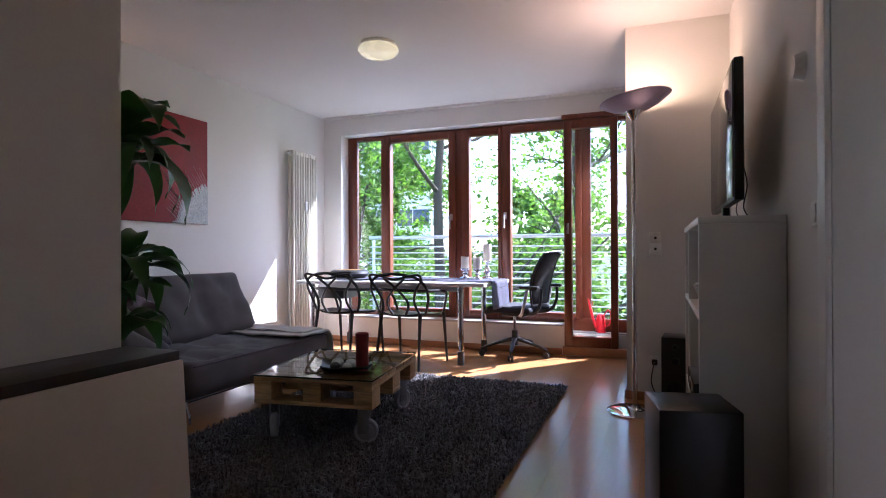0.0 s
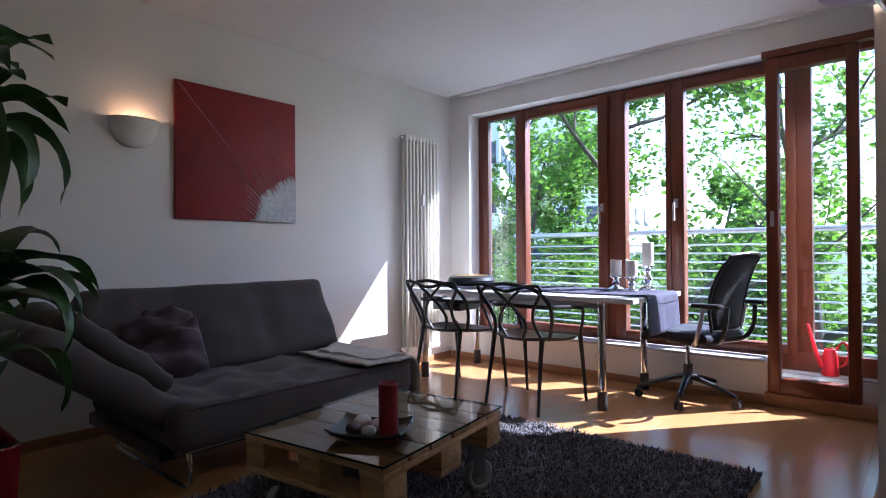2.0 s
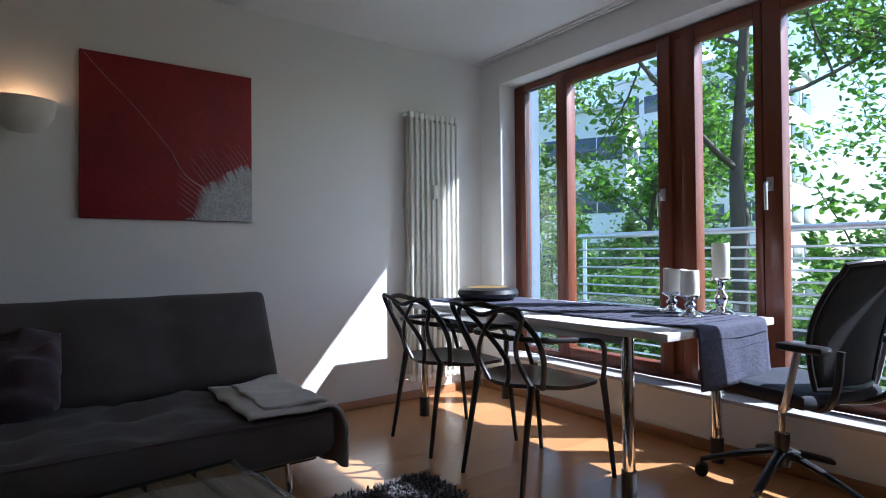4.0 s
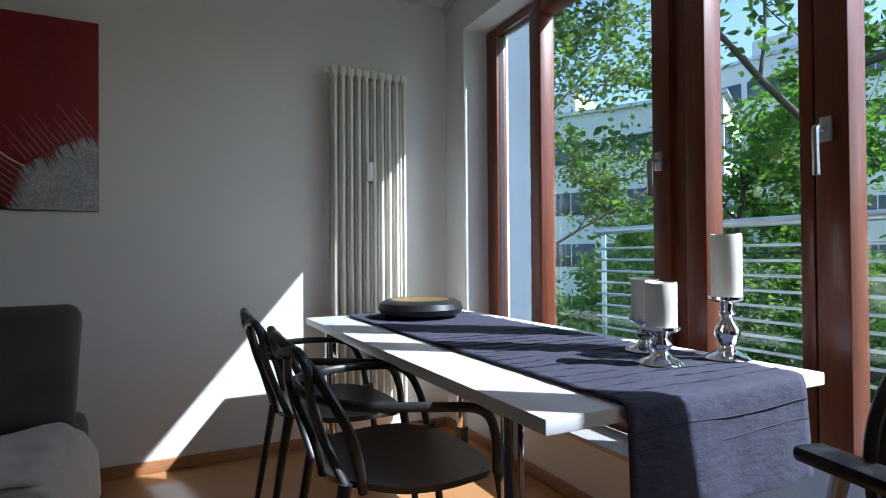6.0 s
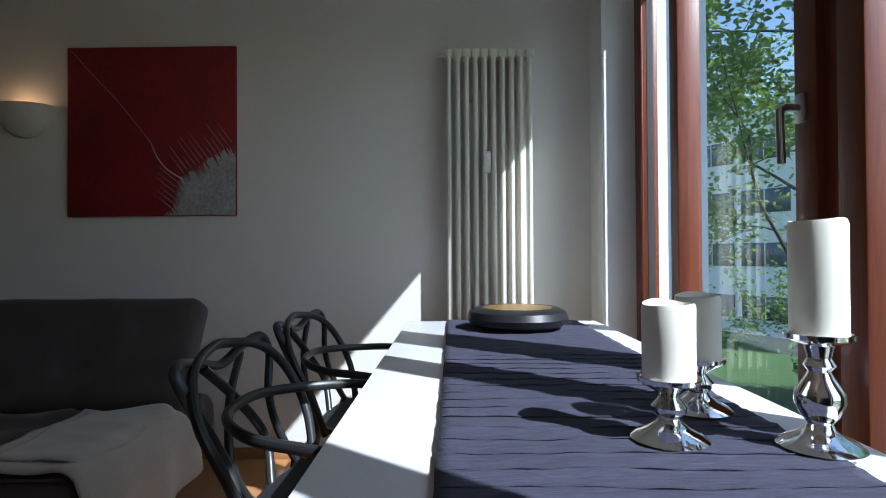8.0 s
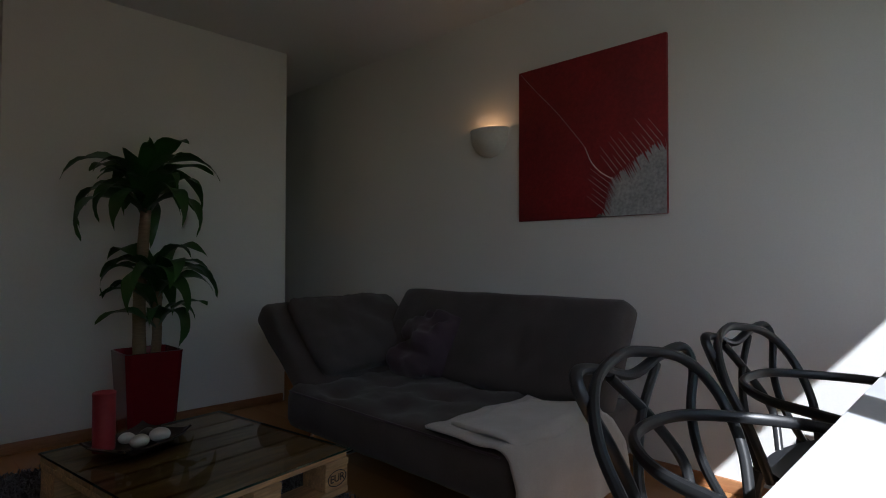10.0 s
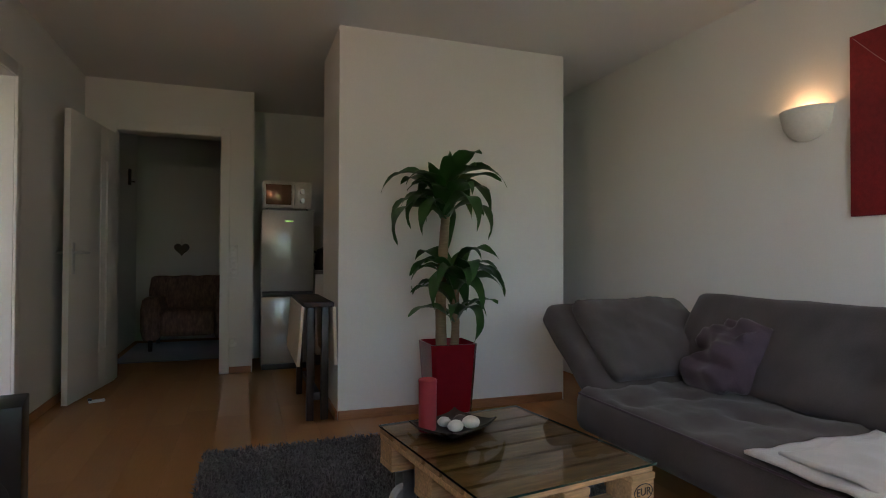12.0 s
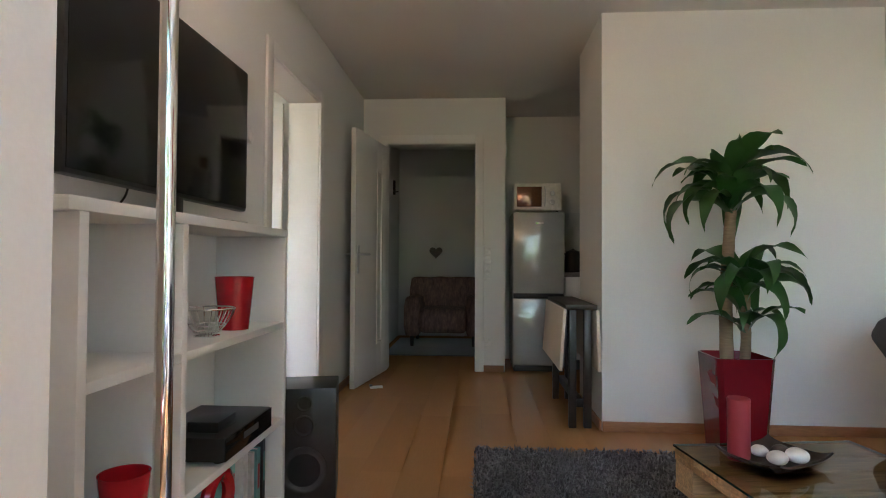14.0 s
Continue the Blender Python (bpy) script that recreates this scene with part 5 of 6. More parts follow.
bx = thing("receiver_box", (3.775, -2.715, 0.461), 0, "small black receiver box on the recorder", "receiver")
part("case", boxed((-0.05, -0.065, 0.0), (0.05, 0.065, 0.035), 0.005), M_BLACK, bx)
part("indicator", boxed((-0.052, -0.02, 0.012), (-0.0505, 0.0, 0.018)), M_GREYPLASTIC, bx)
rng = random.Random(2)
y = -3.125
for k in range(9):
    w = rng.uniform(0.022, 0.04)
    h, d = rng.uniform(0.20, 0.29), rng.uniform(0.15, 0.21)
    bk = thing("book", (3.935, y + w / 2, 0.0605), 0, ("tall" if h > 0.25 else "small") + " paperback book standing on the low shelf", "book", "books on the shelf")
    mt = M_BOOKS[k % 6]
    bm = bmesh.new()
    box(bm, (-d, -w / 2, 0), (0, -w / 2 + 0.0025, h))
    box(bm, (-d, w / 2 - 0.0025, 0), (0, w / 2, h))
    box(bm, (-d - 0.001, -w / 2 + 0.0005, 0.0005), (-d + 0.0025, w / 2 - 0.0005, h - 0.0005))
    part("cover", bm, mt, bk)
    part("pages", boxed((-d + 0.003, -w / 2 + 0.003, 0.003), (-0.004, w / 2 - 0.003, h - 0.004)), M_BOOKS[5], bk)
    part("title_bar", boxed((-d - 0.0022, -w * 0.25, h * 0.35), (-d - 0.0012, w * 0.25, h * 0.75)), M_BOOKS[(k + 1) % 6], bk)
    y += w + 0.004
rl = thing("decorative_letter", (3.725, -2.655, 0.0605), 0, "red ring-shaped decorative letter on the low shelf", "decoration")
bm = bmesh.new()
tube(bm, [(0, 0.075 * math.cos(a), 0.20 + 0.075 * math.sin(a)) for a in np.linspace(0, 2 * math.pi, 32, endpoint=False)], 0.021, 8, closed=True)
part("ring", bm, M_VASE, rl)
part("upright", boxed((-0.018, 0.055, 0.0), (0.018, 0.092, 0.2), 0.004), M_VASE, rl)


def loudspeaker(place, rz, w, d, h, label):
    t = thing("loudspeaker", place, rz, label, "loudspeaker", "loudspeakers beside the shelf")
    part("cabinet", boxed((-w / 2, 0, 0), (w / 2, d, h), 0.006), M_BLACK, t)
    for z, r in ((h * 0.30, w * 0.33), (h * 0.68, w * 0.15), (h * 0.87, w * 0.11)):
        bm = bmesh.new()
        lathe(bm, [(r * 1.12, 0.0), (r * 1.12, 0.004), (r, 0.006), (r * 0.9, 0.003), (r * 0.35, -0.012), (r * 0.3, -0.004), (0.0, 0.002)], 28)
        bmesh.ops.transform(bm, matrix=pose(0, 0, z, 90, 0, 0), verts=bm.verts)
        cn = part("driver", bm, M_CONE, t, "dark cone in a ring")
    return t


loudspeaker((3.63, -3.215, 0), 192, 0.26, 0.25, 0.475, "black three-way loudspeaker beside the white shelf")
loudspeaker((3.645, -1.735, 0), -5, 0.16, 0.20, 0.46, "narrow black loudspeaker by the socket wall")

# ---- kitchen niche ----
fr = thing("fridge", (2.372, -6.08, 0), 0, "silver fridge freezer in the niche", "fridge")
part("cabinet", boxed((-0.24, -0.60, 0.03), (0.225, -0.05, 1.457), 0.006), M_FRIDGE, fr)
part("upper_door", boxed((-0.24, -0.048, 0.71), (0.225, 0.0, 1.457), 0.012), M_FRIDGE, fr)
part("lower_door", boxed((-0.24, -0.048, 0.06), (0.225, 0.0, 0.665), 0.012), M_FRIDGE, fr)
part("grip_strip", boxed((-0.235, -0.046, 0.666), (0.22, -0.012, 0.709), 0.004), M_GREYPLASTIC, fr)
part("plinth", boxed((-0.23, -0.55, 0.0), (0.215, -0.03, 0.05), 0.003), M_BLACK, fr)
part("badge", boxed((-0.05, 0.0, 1.345), (0.02, 0.002, 1.358)), M_CHROME, fr)
mw = thing("microwave", (2.372, -6.12, 1.458), 0, "white microwave oven standing on the fridge", "microwave")
part("case", boxed((-0.215, -0.32, 0.012), (0.215, 0.0, 0.262), 0.006), M_SWITCH, mw)
part("door", boxed((-0.055, 0.0, 0.02), (0.21, 0.016, 0.255), 0.005), M_SWITCH, mw)
part("window", boxed((-0.035, 0.016, 0.045), (0.19, 0.019, 0.23), 0.004), M_OVENGLASS, mw, "bronze mirrored oven window")
bm = bmesh.new()
for z in (0.17, 0.09):
    rod(bm, (-0.135, 0.0, z), (-0.135, 0.02, z), 0.024, 0.020, 20)
part("knob", bm, M_ALU, mw)
bm = bmesh.new()
tube(bm, spline([(-0.062, 0.012, 0.05), (-0.066, 0.035, 0.10), (-0.066, 0.035, 0.18), (-0.062, 0.012, 0.23)], 6), 0.006, 8)
part("door_grip", bm, M_ALU, mw)
for x in (-0.18, 0.18):
    for yy in (-0.28, -0.03):
        part("foot", rod(bmesh.new(), (x, yy, 0.0), (x, yy, 0.013), 0.012), M_BLACK, mw)
kc = thing("kitchen_unit", (-0.09, -0.08, 0), 0, "white kitchen base unit with a grey worktop", "kitchen unit")
part("carcass", boxed((0.30, -6.66, 0.1), (2.20, -6.10, 0.86), 0.003), M_SHELF, kc)
part("worktop", boxed((0.28, -6.665, 0.862), (2.22, -6.07, 0.90), 0.005), M_WORKTOP, kc)
part("plinth", boxed((0.32, -6.63, 0.0), (2.18, -6.14, 0.098)), M_GREYPLASTIC, kc)
for k in range(3):
    for z0, z1 in ((0.12, 0.62), (0.63, 0.85)):
        dp = part("front", boxed((0.31 + 0.6 * k, -6.098, z0), (0.89 + 0.6 * k, -6.08, z1), 0.003), M_SHELF, kc)
        part("grip", boxed((0.52 + 0.6 * k, -6.08, z1 - 0.05), (0.68 + 0.6 * k, -6.065, z1 - 0.04), 0.003), M_ALU, dp)
kt = thing("kettle", (2.01, -6.36, 0.901), 0, "black kettle on the kitchen worktop", "kettle")
part("body", lathe(bmesh.new(), [(0.0, 0.0), (0.085, 0.0), (0.088, 0.02), (0.075, 0.17), (0.06, 0.20), (0.02, 0.215), (0.0, 0.23)], 28), M_BLACK, kt)
bm = bmesh.new()
tube(bm, spline([(0.075, 0, 0.17), (0.12, 0, 0.19), (0.13, 0, 0.12), (0.085, 0, 0.04)], 7), 0.010, 8)
part("grip", bm, M_BLACK, kt)
tile_me = bpy.data.meshes.new("tile")
bm = boxed((0, 0, 0), (0.146, 0.007, 0.146), 0.0015, None, 1)
bm.to_mesh(tile_me)
bm.free()
tile_me.materials.append(M_TILE)
tl = thing("tile_panel", (0, -6.759, 0.905), 0, "white tiled splashback above the worktop", "tiles", "", "structure")
for i in range(14):
    for j in range(4):
        ob = new("tile", tile_me)
        ob.parent = tl
        ob.location = (0.04 + 0.15 * i, 0.0, 0.15 * j)

ft = thing("drop_leaf_table", (2.302, -4.76, 0), 0, "narrow dark drop-leaf table with cream leaves folded down", "folding table")
part("top", boxed((-0.095, -0.42, 0.712), (0.095, 0.42, 0.742), 0.004), M_WENGE, ft, "dark wenge top")
part("leaf", boxed((0.085, -0.42, -0.40), (0.105, 0.42, -0.031), 0.003, pose(0.0, 0, 0.742, 0, -4, 0)), M_CREAM, ft, "cream leaf folded down")
part("leaf", boxed((-0.105, -0.42, -0.40), (-0.085, 0.42, -0.031), 0.003, pose(0.0, 0, 0.742, 0, 2, 0)), M_CREAM, ft, "cream leaf folded down")
for x in (-0.045, 0.045):
    for yy in (-0.36, 0.36):
        part("leg", boxed((x - 0.022, yy - 0.024, 0.0), (x + 0.022, yy + 0.024, 0.712), 0.003), M_WENGE, ft)
part("stretcher", boxed((-0.02, -0.36, 0.12), (0.02, 0.36, 0.17), 0.003), M_WENGE, ft)

# ---- hall behind the doorway ----
ac = thing("armchair", (3.32, -7.77, 0), 0, "low armchair in brown plaid upholstery", "armchair")
bm = bmesh.new()
soft_block(bm, 0.56, 0.60, 0.28, 14, 14, 0.06, [], 0, 0.006)
bmesh.ops.translate(bm, vec=(0, 0.04, 0.16), verts=bm.verts)
part("seat", bm, M_PLAID, ac, "", True)
bm = bmesh.new()
soft_block(bm, 0.92, 0.24, 0.68, 20, 8, 0.08, [], 0, 0.006)
bmesh.ops.translate(bm, vec=(0, -0.32, 0.12), verts=bm.verts)
part("backrest", bm, M_PLAID, ac, "", True)
for s in (-1, 1):
    bm = bmesh.new()
    soft_block(bm, 0.20, 0.72, 0.46, 8, 14, 0.07, [], 0, 0.006)
    bmesh.ops.translate(bm, vec=(s * 0.36, 0.0, 0.12), verts=bm.verts)
    part("armrest", bm, M_PLAID, ac, "", True)
    for yy in (-0.3, 0.3):
        bm = bmesh.new()
        rod(bm, (s * 0.36, yy, 0), (s * 0.36, yy, 0.14), 0.02, 0.026)
        part("foot", bm, M_WENGE, ac)
hr = thing("heart_ornament", (3.475, -8.448, 1.12), 0, "small dark heart-shaped ornament on the wall", "ornament")
bm = bmesh.new()
hv = []
for k in range(28):
    a = 2 * math.pi * k / 28
    hv.append(bm.verts.new((0.0055 * 16 * math.sin(a) ** 3, 0.004, 0.0055 * (13 * math.cos(a) - 5 * math.cos(2 * a) - 2 * math.cos(3 * a) - math.cos(4 * a)))))
fc = bm.faces.new(hv)
r = bmesh.ops.extrude_face_region(bm, geom=[fc])
bmesh.ops.translate(bm, vec=(0, 0.02, 0), verts=[v for v in r["geom"] if isinstance(v, bmesh.types.BMVert)])
bmesh.ops.recalc_face_normals(bm, faces=bm.faces)
part("heart", bm, M_WENGE, hr)
bm = bmesh.new()
tube(bm, [(0, 0.005, 0.03), (0, 0.003, 0.12)], 0.0015, 5)
part("string", bm, M_WENGE, hr)
hk = thing("coat_hook", (WALL_E, -7.9, 1.92), 0, "small dark coat hook on the hall wall", "hook")
part("hook", boxed((-0.03, -0.015, -0.09), (0, 0.015, 0.09), 0.005), M_WENGE, hk)
part("peg", boxed((-0.07, -0.008, -0.06), (-0.028, 0.008, -0.045), 0.003), M_WENGE, hk)
hrug = thing("hall_rug", (3.36, -7.40, 0), 0, "dark hall rug under the armchair", "rug")
part("mat", boxed((-0.55, -0.75, 0.0005), (0.55, 0.55, 0.012), 0.004), M_RUG, hrug)

# ---- watering can behind the balcony door ----
wc = thing("watering_can", (3.03, 0.10, 0.216), 200, "red plastic watering can on the sill", "watering can")
part("body", lathe(bmesh.new(), [(0.0, 0.0), (0.048, 0.0), (0.050, 0.01), (0.040, 0.13), (0.030, 0.165), (0.024, 0.168), (0.032, 0.14), (0.0, 0.135)], 26), M_CAN, wc)
bm = bmesh.new()
tube(bm, spline([(0.042, 0, 0.05), (0.07, 0, 0.12), (0.10, 0, 0.24), (0.12, 0, 0.32)], 7), [0.018 - 0.0005 * k for k in range(22)], 8)
part("spout", bm, M_CAN, wc)
bm = bmesh.new()
tube(bm, spline([(-0.03, 0, 0.16), (-0.07, 0, 0.21), (-0.10, 0, 0.16), (-0.085, 0, 0.08), (-0.045, 0, 0.05)], 7), 0.007, 8)
part("grip", bm, M_CAN, wc)


# ---- balcony ----
block("balcony_floor", (-0.1, 0.31, -0.25), (5.2, 1.32, 0.02), M_CONCRETE, "grey concrete balcony floor")
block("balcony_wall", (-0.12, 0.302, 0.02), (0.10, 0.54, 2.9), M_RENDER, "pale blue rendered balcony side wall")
rl = thing("balcony_railing", (0, 1.26, 0.02), 0, "grey metal balcony railing with thin horizontal bars", "railing")
bm = bmesh.new()
rod(bm, (-0.1, 0, 1.16), (5.2, 0, 1.16), 0.024, n=14)
part("handrail", bm, M_STEEL, rl)
for k in range(13):
    bm = bmesh.new()
    rod(bm, (-0.1, 0, 0.09 + 0.079 * k), (5.2, 0, 0.09 + 0.079 * k), 0.0085, n=8)
    part("bar", bm, M_STEEL, rl)
for x in (-0.05, 3.55, 5.15):
    part("post", boxed((x - 0.02, 0.012, -0.05), (x + 0.02, 0.022, 1.15), 0.002), M_STEEL, rl)

# ---- garden, trees and houses ----
GZ = -4.2
gb_ = bmesh.new()
bmesh.ops.create_grid(gb_, x_segments=40, y_segments=40, size=400)
for v in gb_.verts:
    v.co = Vector((v.co.x, v.co.y + 200, GZ + 0.25 * noise.noise(v.co * 0.02)))
tagged(part("ground", gb_, M_GRASS, None, "", True), "green lawn reaching to the horizon", "", "", "structure")


def leaves_mesh(name, centres, normals_out, size, rs, material, parent, kind="stuff"):
    """Many small folded leaves round the centres given."""
    n = len(centres)
    a, b = rs.normal(size=(n, 3)), rs.normal(size=(n, 3))
    a[:, 2] *= 0.5
    a /= np.linalg.norm(a, axis=1)[:, None]
    b -= (a * b).sum(1)[:, None] * a
    b /= np.linalg.norm(b, axis=1)[:, None]
    s = (size * rs.uniform(0.6, 1.25, n))[:, None]
    c = np.cross(a, b)
    P = np.stack([centres - a * s, centres + b * s * 0.55 - a * s * 0.25 + c * s * 0.12, centres + b * s * 0.45 + a * s * 0.35 + c * s * 0.12, centres + a * s * 1.1,
                  centres - b * s * 0.45 + a * s * 0.35 + c * s * 0.12, centres - b * s * 0.55 - a * s * 0.25 + c * s * 0.12], 1)
    k = np.arange(n)[:, None] * 6
    faces = np.concatenate([k + np.array([0, 1, 2, 3]), k + np.array([0, 3, 4, 5])], 1).reshape(-1, 4)
    me = bpy.data.meshes.new(name)
    me.from_pydata(P.reshape(-1, 3).tolist(), [], faces.tolist())
    ob = link_mesh(name, me, material, parent)
    tagged(ob, "", "", "", kind)
    return ob


def grow(rng, p, d, length, r, depth, limbs, tips, bend=0.25, up=0.1):
    """One limb and its forks: fills limbs with (points, radii) and tips with twig places."""
    pts, rad = [p.copy()], [r]
    steps = 6
    q, dr_ = p.copy(), d.normalized()
    for s in range(steps):
        dr_ = (dr_ + Vector((rng.gauss(0, bend), rng.gauss(0, bend), rng.gauss(0, bend) + up)) * 0.35).normalized()
        q = q + dr_ * length / steps
        pts.append(q.copy())
        rad.append(r * (1 - 0.55 * (s + 1) / steps))
        if depth <= 1:
            tips.append((q.copy(), 0.30 + 0.25 * depth))
        elif depth == 2 and s > 2:
            tips.append((q.copy(), 0.45))
    limbs.append((pts, rad))
    if depth > 0:
        kids = 3 if depth > 1 else 4
        for k in range(kids):
            i = rng.randint(2, steps)
            side = Vector((rng.gauss(0, 1), rng.gauss(0, 1), rng.gauss(0.15, 0.6))).normalized()
            grow(rng, pts[i], (dr_ * 0.55 + side * 0.8), length * rng.uniform(0.55, 0.78), rad[i] * 0.62, depth - 1, limbs, tips, bend, up)


def tree(place, height, r, lean, seed, leaf_count, leaf_size, material, label, spread=1.0, first=0.35, depth=3, nlimbs=7):
    rng, rs = random.Random(seed), np.random.RandomState(seed)
    t = thing("tree", (place[0], place[1], GZ), 0, label, "tree", "trees in the garden")
    limbs, tips = [], []
    pts, rad, q = [], [], Vector((0, 0, -0.2))
    d = Vector((lean[0], lean[1], 1)).normalized()
    n = 12
    for s in range(n + 1):
        pts.append(q.copy())
        rad.append(r * (1.25 if s == 0 else 1 - 0.75 * s / n))
        d = (d + Vector((rng.gauss(0, 0.05), rng.gauss(0, 0.05), 0))).normalized()
        q = q + d * height / n
    bm = bmesh.new()
    tube(bm, spline(pts, 3), [rad[min(n, i // 3)] * (1 - (i % 3) / 3) + rad[min(n, i // 3 + 1)] * ((i % 3) / 3) for i in range(3 * n + 1)], 12)
    part("trunk", bm, M_BARK, t, "", True)
    for k in range(nlimbs):
        f = first + (0.97 - first) * k / (nlimbs - 1)
        i = min(n, int(f * n))
        a = 2.4 * k + rng.uniform(-0.4, 0.4)
        grow(rng, pts[i], Vector((math.cos(a) * spread, math.sin(a) * spread, rng.uniform(0.15, 0.7))), height * (0.36 - 0.16 * f) * rng.uniform(0.85, 1.2), rad[i] * 0.55, depth - 1, limbs, tips)
    bm = bmesh.new()
    for p, rr in limbs:
        tube(bm, p, [max(0.006, x) for x in rr], 6)
    part("limbs", bm, M_BARK, t, "", True)
    idx = rs.randint(0, len(tips), leaf_count)
    tp = np.array([tuple(tips[i][0]) for i in idx])
    sp = np.array([tips[i][1] for i in idx])[:, None]
    C = tp + rs.normal(size=(leaf_count, 3)) * sp * 0.62 * (0.5 + rs.uniform(0, 1, (leaf_count, 1)) ** 2)
    leaves_mesh("crown", C, None, leaf_size, rs, material, t)
    return t


tree((-0.6, 5.6), 11.5, 0.17, (-0.10, 0.02), 4, 10500, 0.068, M_LEAF_A, "tall maple with a dark trunk close to the balcony", 1.2, 0.40)
tree((2.2, 8.2), 11.0, 0.22, (-0.12, 0.0), 9, 7500, 0.072, M_LEAF_A, "leaning maple with a thick dark trunk", 1.1, 0.40)
tree((-7.6, 6.0), 11.0, 0.11, (0.04, 0.05), 15, 25000, 0.062, M_LEAF_B, "slender pale green birch beside the balcony", 0.8, 0.28, 3, 9)
tree((-5.6, 9.5), 8.2, 0.13, (0.05, 0.0), 21, 11000, 0.085, M_LEAF_A, "mid-sized maple in the garden", 1.1, 0.35)
tree((-12.5, 21.0), 8.0, 0.18, (0.0, 0.0), 27, 7000, 0.12, M_LEAF_B, "pale green tree far down the garden", 1.1, 0.25)
tree((0.5, 17.0), 6.8, 0.18, (0.02, 0.0), 33, 14000, 0.11, M_LEAF_B, "broad pale green tree behind the lawn", 1.2, 0.25)
tree((5.5, 14.5), 7.6, 0.18, (-0.05, 0.0), 39, 13000, 0.11, M_LEAF_A, "dense green tree at the garden edge", 1.2, 0.25)
tree((-4.0, 23.0), 8.0, 0.18, (0.0, 0.0), 45, 8000, 0.13, M_LEAF_A, "dark green tree in the second row", 1.3, 0.22)


def shrubs(place, size, seed, count, leaf_size, material, label):
    rs = np.random.RandomState(seed)
    rng = random.Random(seed)
    t = thing("shrub", (place[0], place[1], GZ), 0, label, "shrub", "shrubs below the balcony")
    bm = bmesh.new()
    blobs = []
    for k in range(16):
        x, y = rng.uniform(-1, 1) * size[0] * 0.42, rng.uniform(-1, 1) * size[1] * 0.42
        h = size[2] * rng.uniform(0.55, 1.0)
        tube(bm, spline([(x * 0.7, y * 0.7, -0.1), (x * 0.85, y * 0.9, h * 0.45), (x, y, h * 0.9)], 5), [0.04 - 0.003 * i for i in range(11)], 6)
        for f in (0.3, 0.5, 0.7, 0.88):
            blobs.append((x + rng.uniform(-0.5, 0.5), y + rng.uniform(-0.5, 0.5), h * f, rng.uniform(0.45, 0.85)))
    part("stems", bm, M_BARK, t)
    idx = rs.randint(0, len(blobs), count)
    B = np.array(blobs)[idx]
    dirs = rs.normal(size=(count, 3))
    dirs /= np.linalg.norm(dirs, axis=1)[:, None]
    C = B[:, :3] + dirs * B[:, 3:] * (rs.uniform(0.3, 1.0, (count, 1)) ** 0.5)
    leaves_mesh("foliage", C, None, leaf_size, rs, material, t)


shrubs((-2.4, 8.4), (6.5, 3.0, 5.2), 51, 12000, 0.085, M_LEAF_C, "dense green shrubs below the railing")
shrubs((3.6, 10.6), (6.5, 3.0, 5.0), 57, 11000, 0.085, M_LEAF_C, "dense green shrubs below the railing")
shrubs((-8.8, 11.0), (6.0, 3.5, 5.3), 63, 10000, 0.09, M_LEAF_C, "dense green shrubs below the railing")
shrubs((-3.0, 14.5), (9.0, 3.5, 5.6), 69, 12000, 0.10, M_LEAF_B, "pale green shrubs across the lawn")
shrubs((-15.0, 13.0), (8.0, 4.0, 4.6), 75, 9000, 0.11, M_LEAF_C, "dark green shrubs further down the garden")


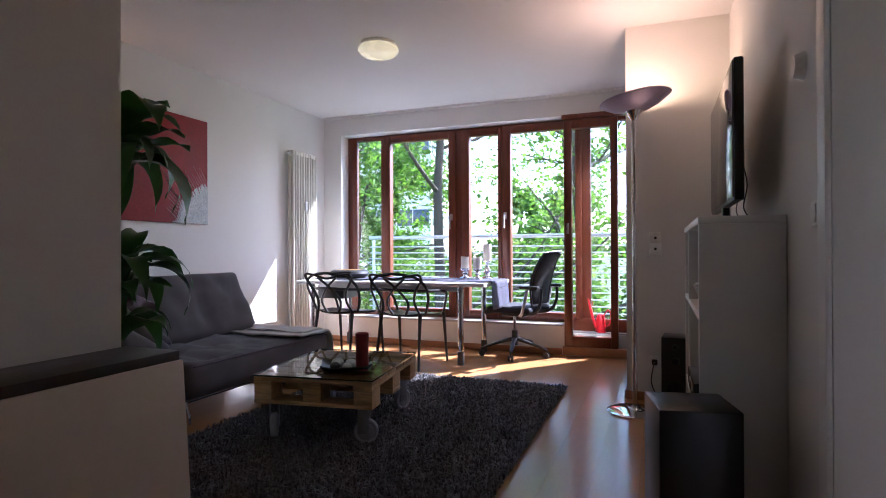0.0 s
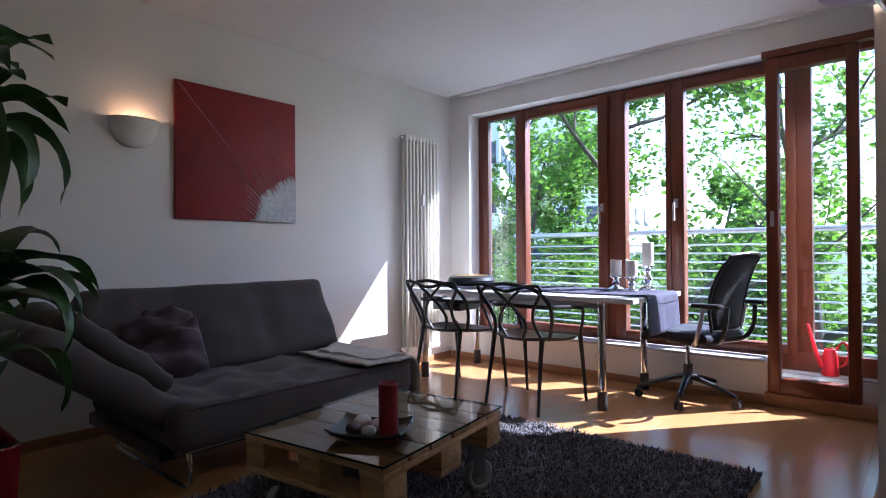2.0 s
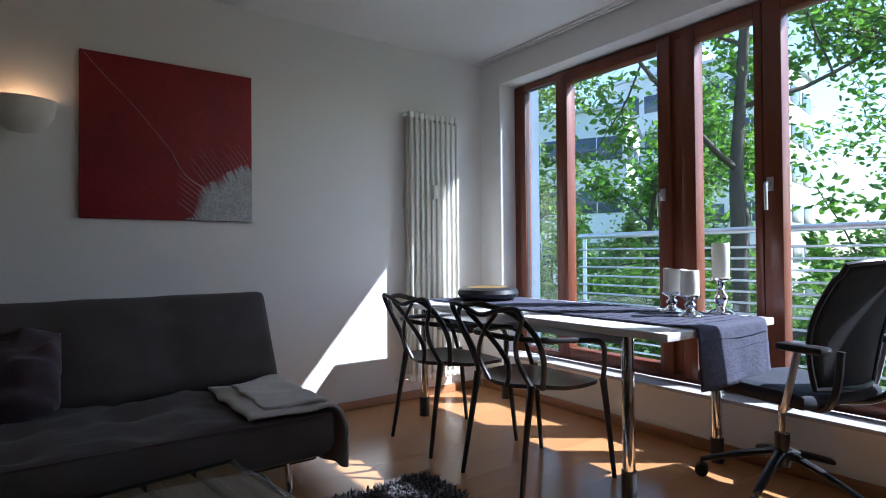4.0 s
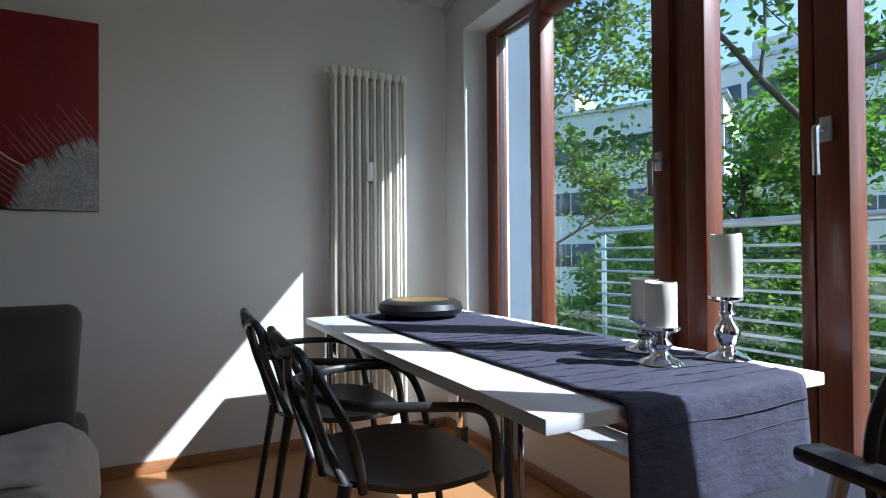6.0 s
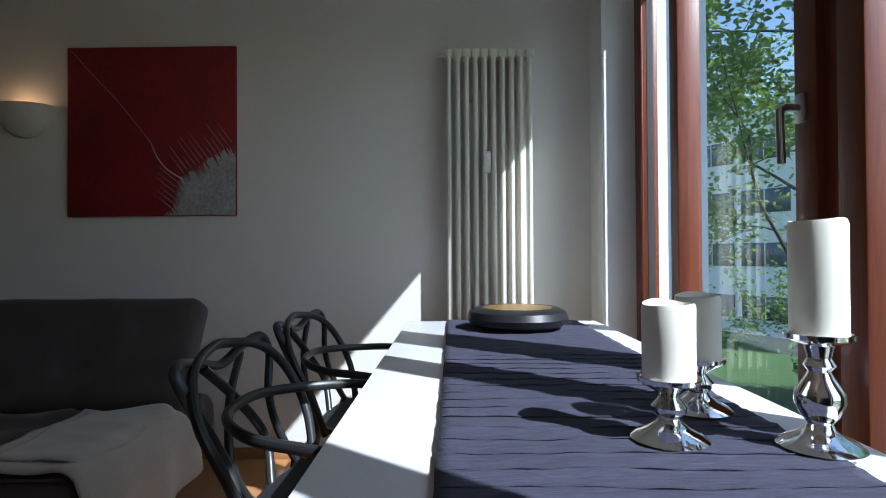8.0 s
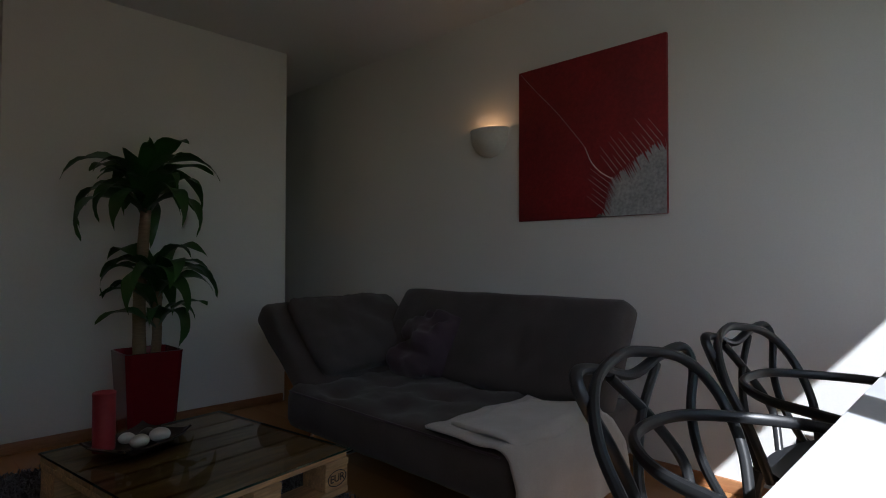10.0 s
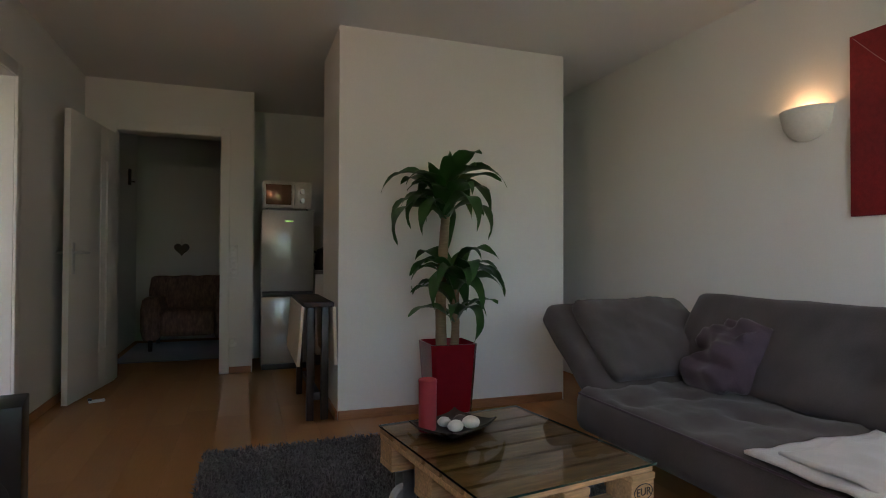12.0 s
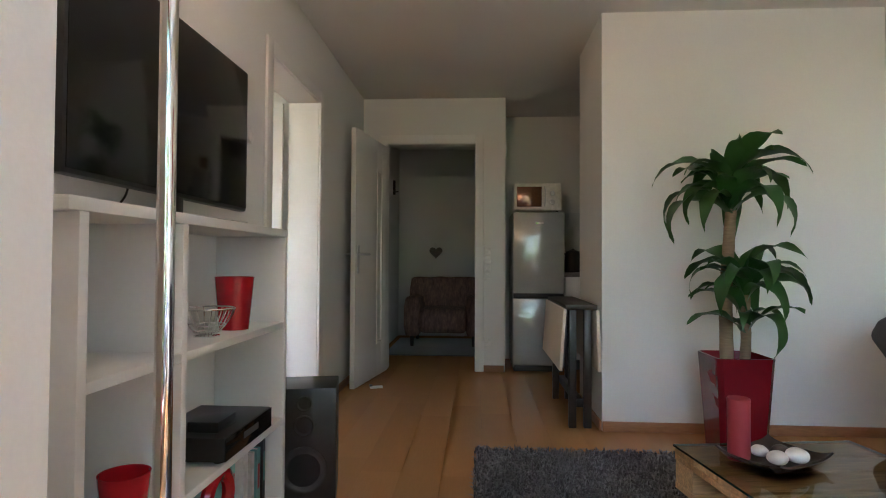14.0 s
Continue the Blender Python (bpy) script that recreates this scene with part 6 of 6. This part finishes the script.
def office(place, rz, w, d, floors, step, label):
    t = thing("office_building", (place[0], place[1], GZ), rz, label, "building")
    h = floors * step
    part("wall", boxed((-w / 2, -d / 2, 0), (w / 2, d / 2, h + 0.8)), M_OFFICE, t)
    part("roof", boxed((-w / 2 - 0.25, -d / 2 - 0.25, h + 0.805), (w / 2 + 0.25, d / 2 + 0.25, h + 1.05), 0.04), M_STEEL, t)
    part("roof_house", boxed((-w * 0.3, -d * 0.25, h + 1.055), (w * 0.05, d * 0.3, h + 3.4)), M_OFFICE, t)
    for k in range(floors):
        z = k * step + 1.0
        nb = max(2, int(w / 3.2))
        for i in range(nb):
            x = -w / 2 + w * (i + 0.5) / nb
            wd_ = w / nb * 0.43
            wn_ = part("window", boxed((x - wd_, -d / 2 - 0.06, z), (x + wd_, -d / 2 + 0.02, z + 1.5), 0.02), M_OFFICEWIN, t)
            part("window_bar", boxed((x - 0.03, -d / 2 - 0.1, z), (x + 0.03, -d / 2 - 0.055, z + 1.5)), M_STEEL, wn_)
        nd = max(2, int(d / 3.2))
        for i in range(nd):
            yy = -d / 2 + d * (i + 0.5) / nd
            wd_ = d / nd * 0.40
            part("window", boxed((w / 2 - 0.02, yy - wd_, z), (w / 2 + 0.06, yy + wd_, z + 1.5), 0.02), M_OFFICEWIN, t)
    return t


office((-31, 27), 30, 22, 12, 4, 3.4, "white flat-roofed office block with ribbon windows")
office((-24, 47), 10, 14, 12, 6, 3.3, "taller white office block further away")
office((-62, 42), 40, 26, 14, 4, 3.4, "long white office block in the distance")

# ---- floor planks ----
def plank_mesh(length):
    bm = boxed((0.0003, 0.0003, -0.012), (0.1927, length - 0.0003, 0.0))
    me = bpy.data.meshes.new("plank")
    bm.to_mesh(me)
    bm.free()
    me.materials.append(M_PLANK)
    return me


PL = 1.285
whole = plank_mesh(PL)
rng = random.Random(8)
col = 0
x = 0.0
while x < 3.97:
    y = -8.4 - rng.uniform(0, PL)
    while y < 0.0:
        if y + PL > -6.9 or x > 2.6:
            ob = new("plank", whole if y + PL <= 0.02 else plank_mesh(0.02 - y))
            ob.parent = floor
            ob.location = (x, y, 0)
        y += PL
    x += 0.193
tagged(joined("floor_next_room", [((4.18, -5.15, -0.012), (6.5, 0.10, 0.0))], M_PLANK), "beech laminate floor of the next room")
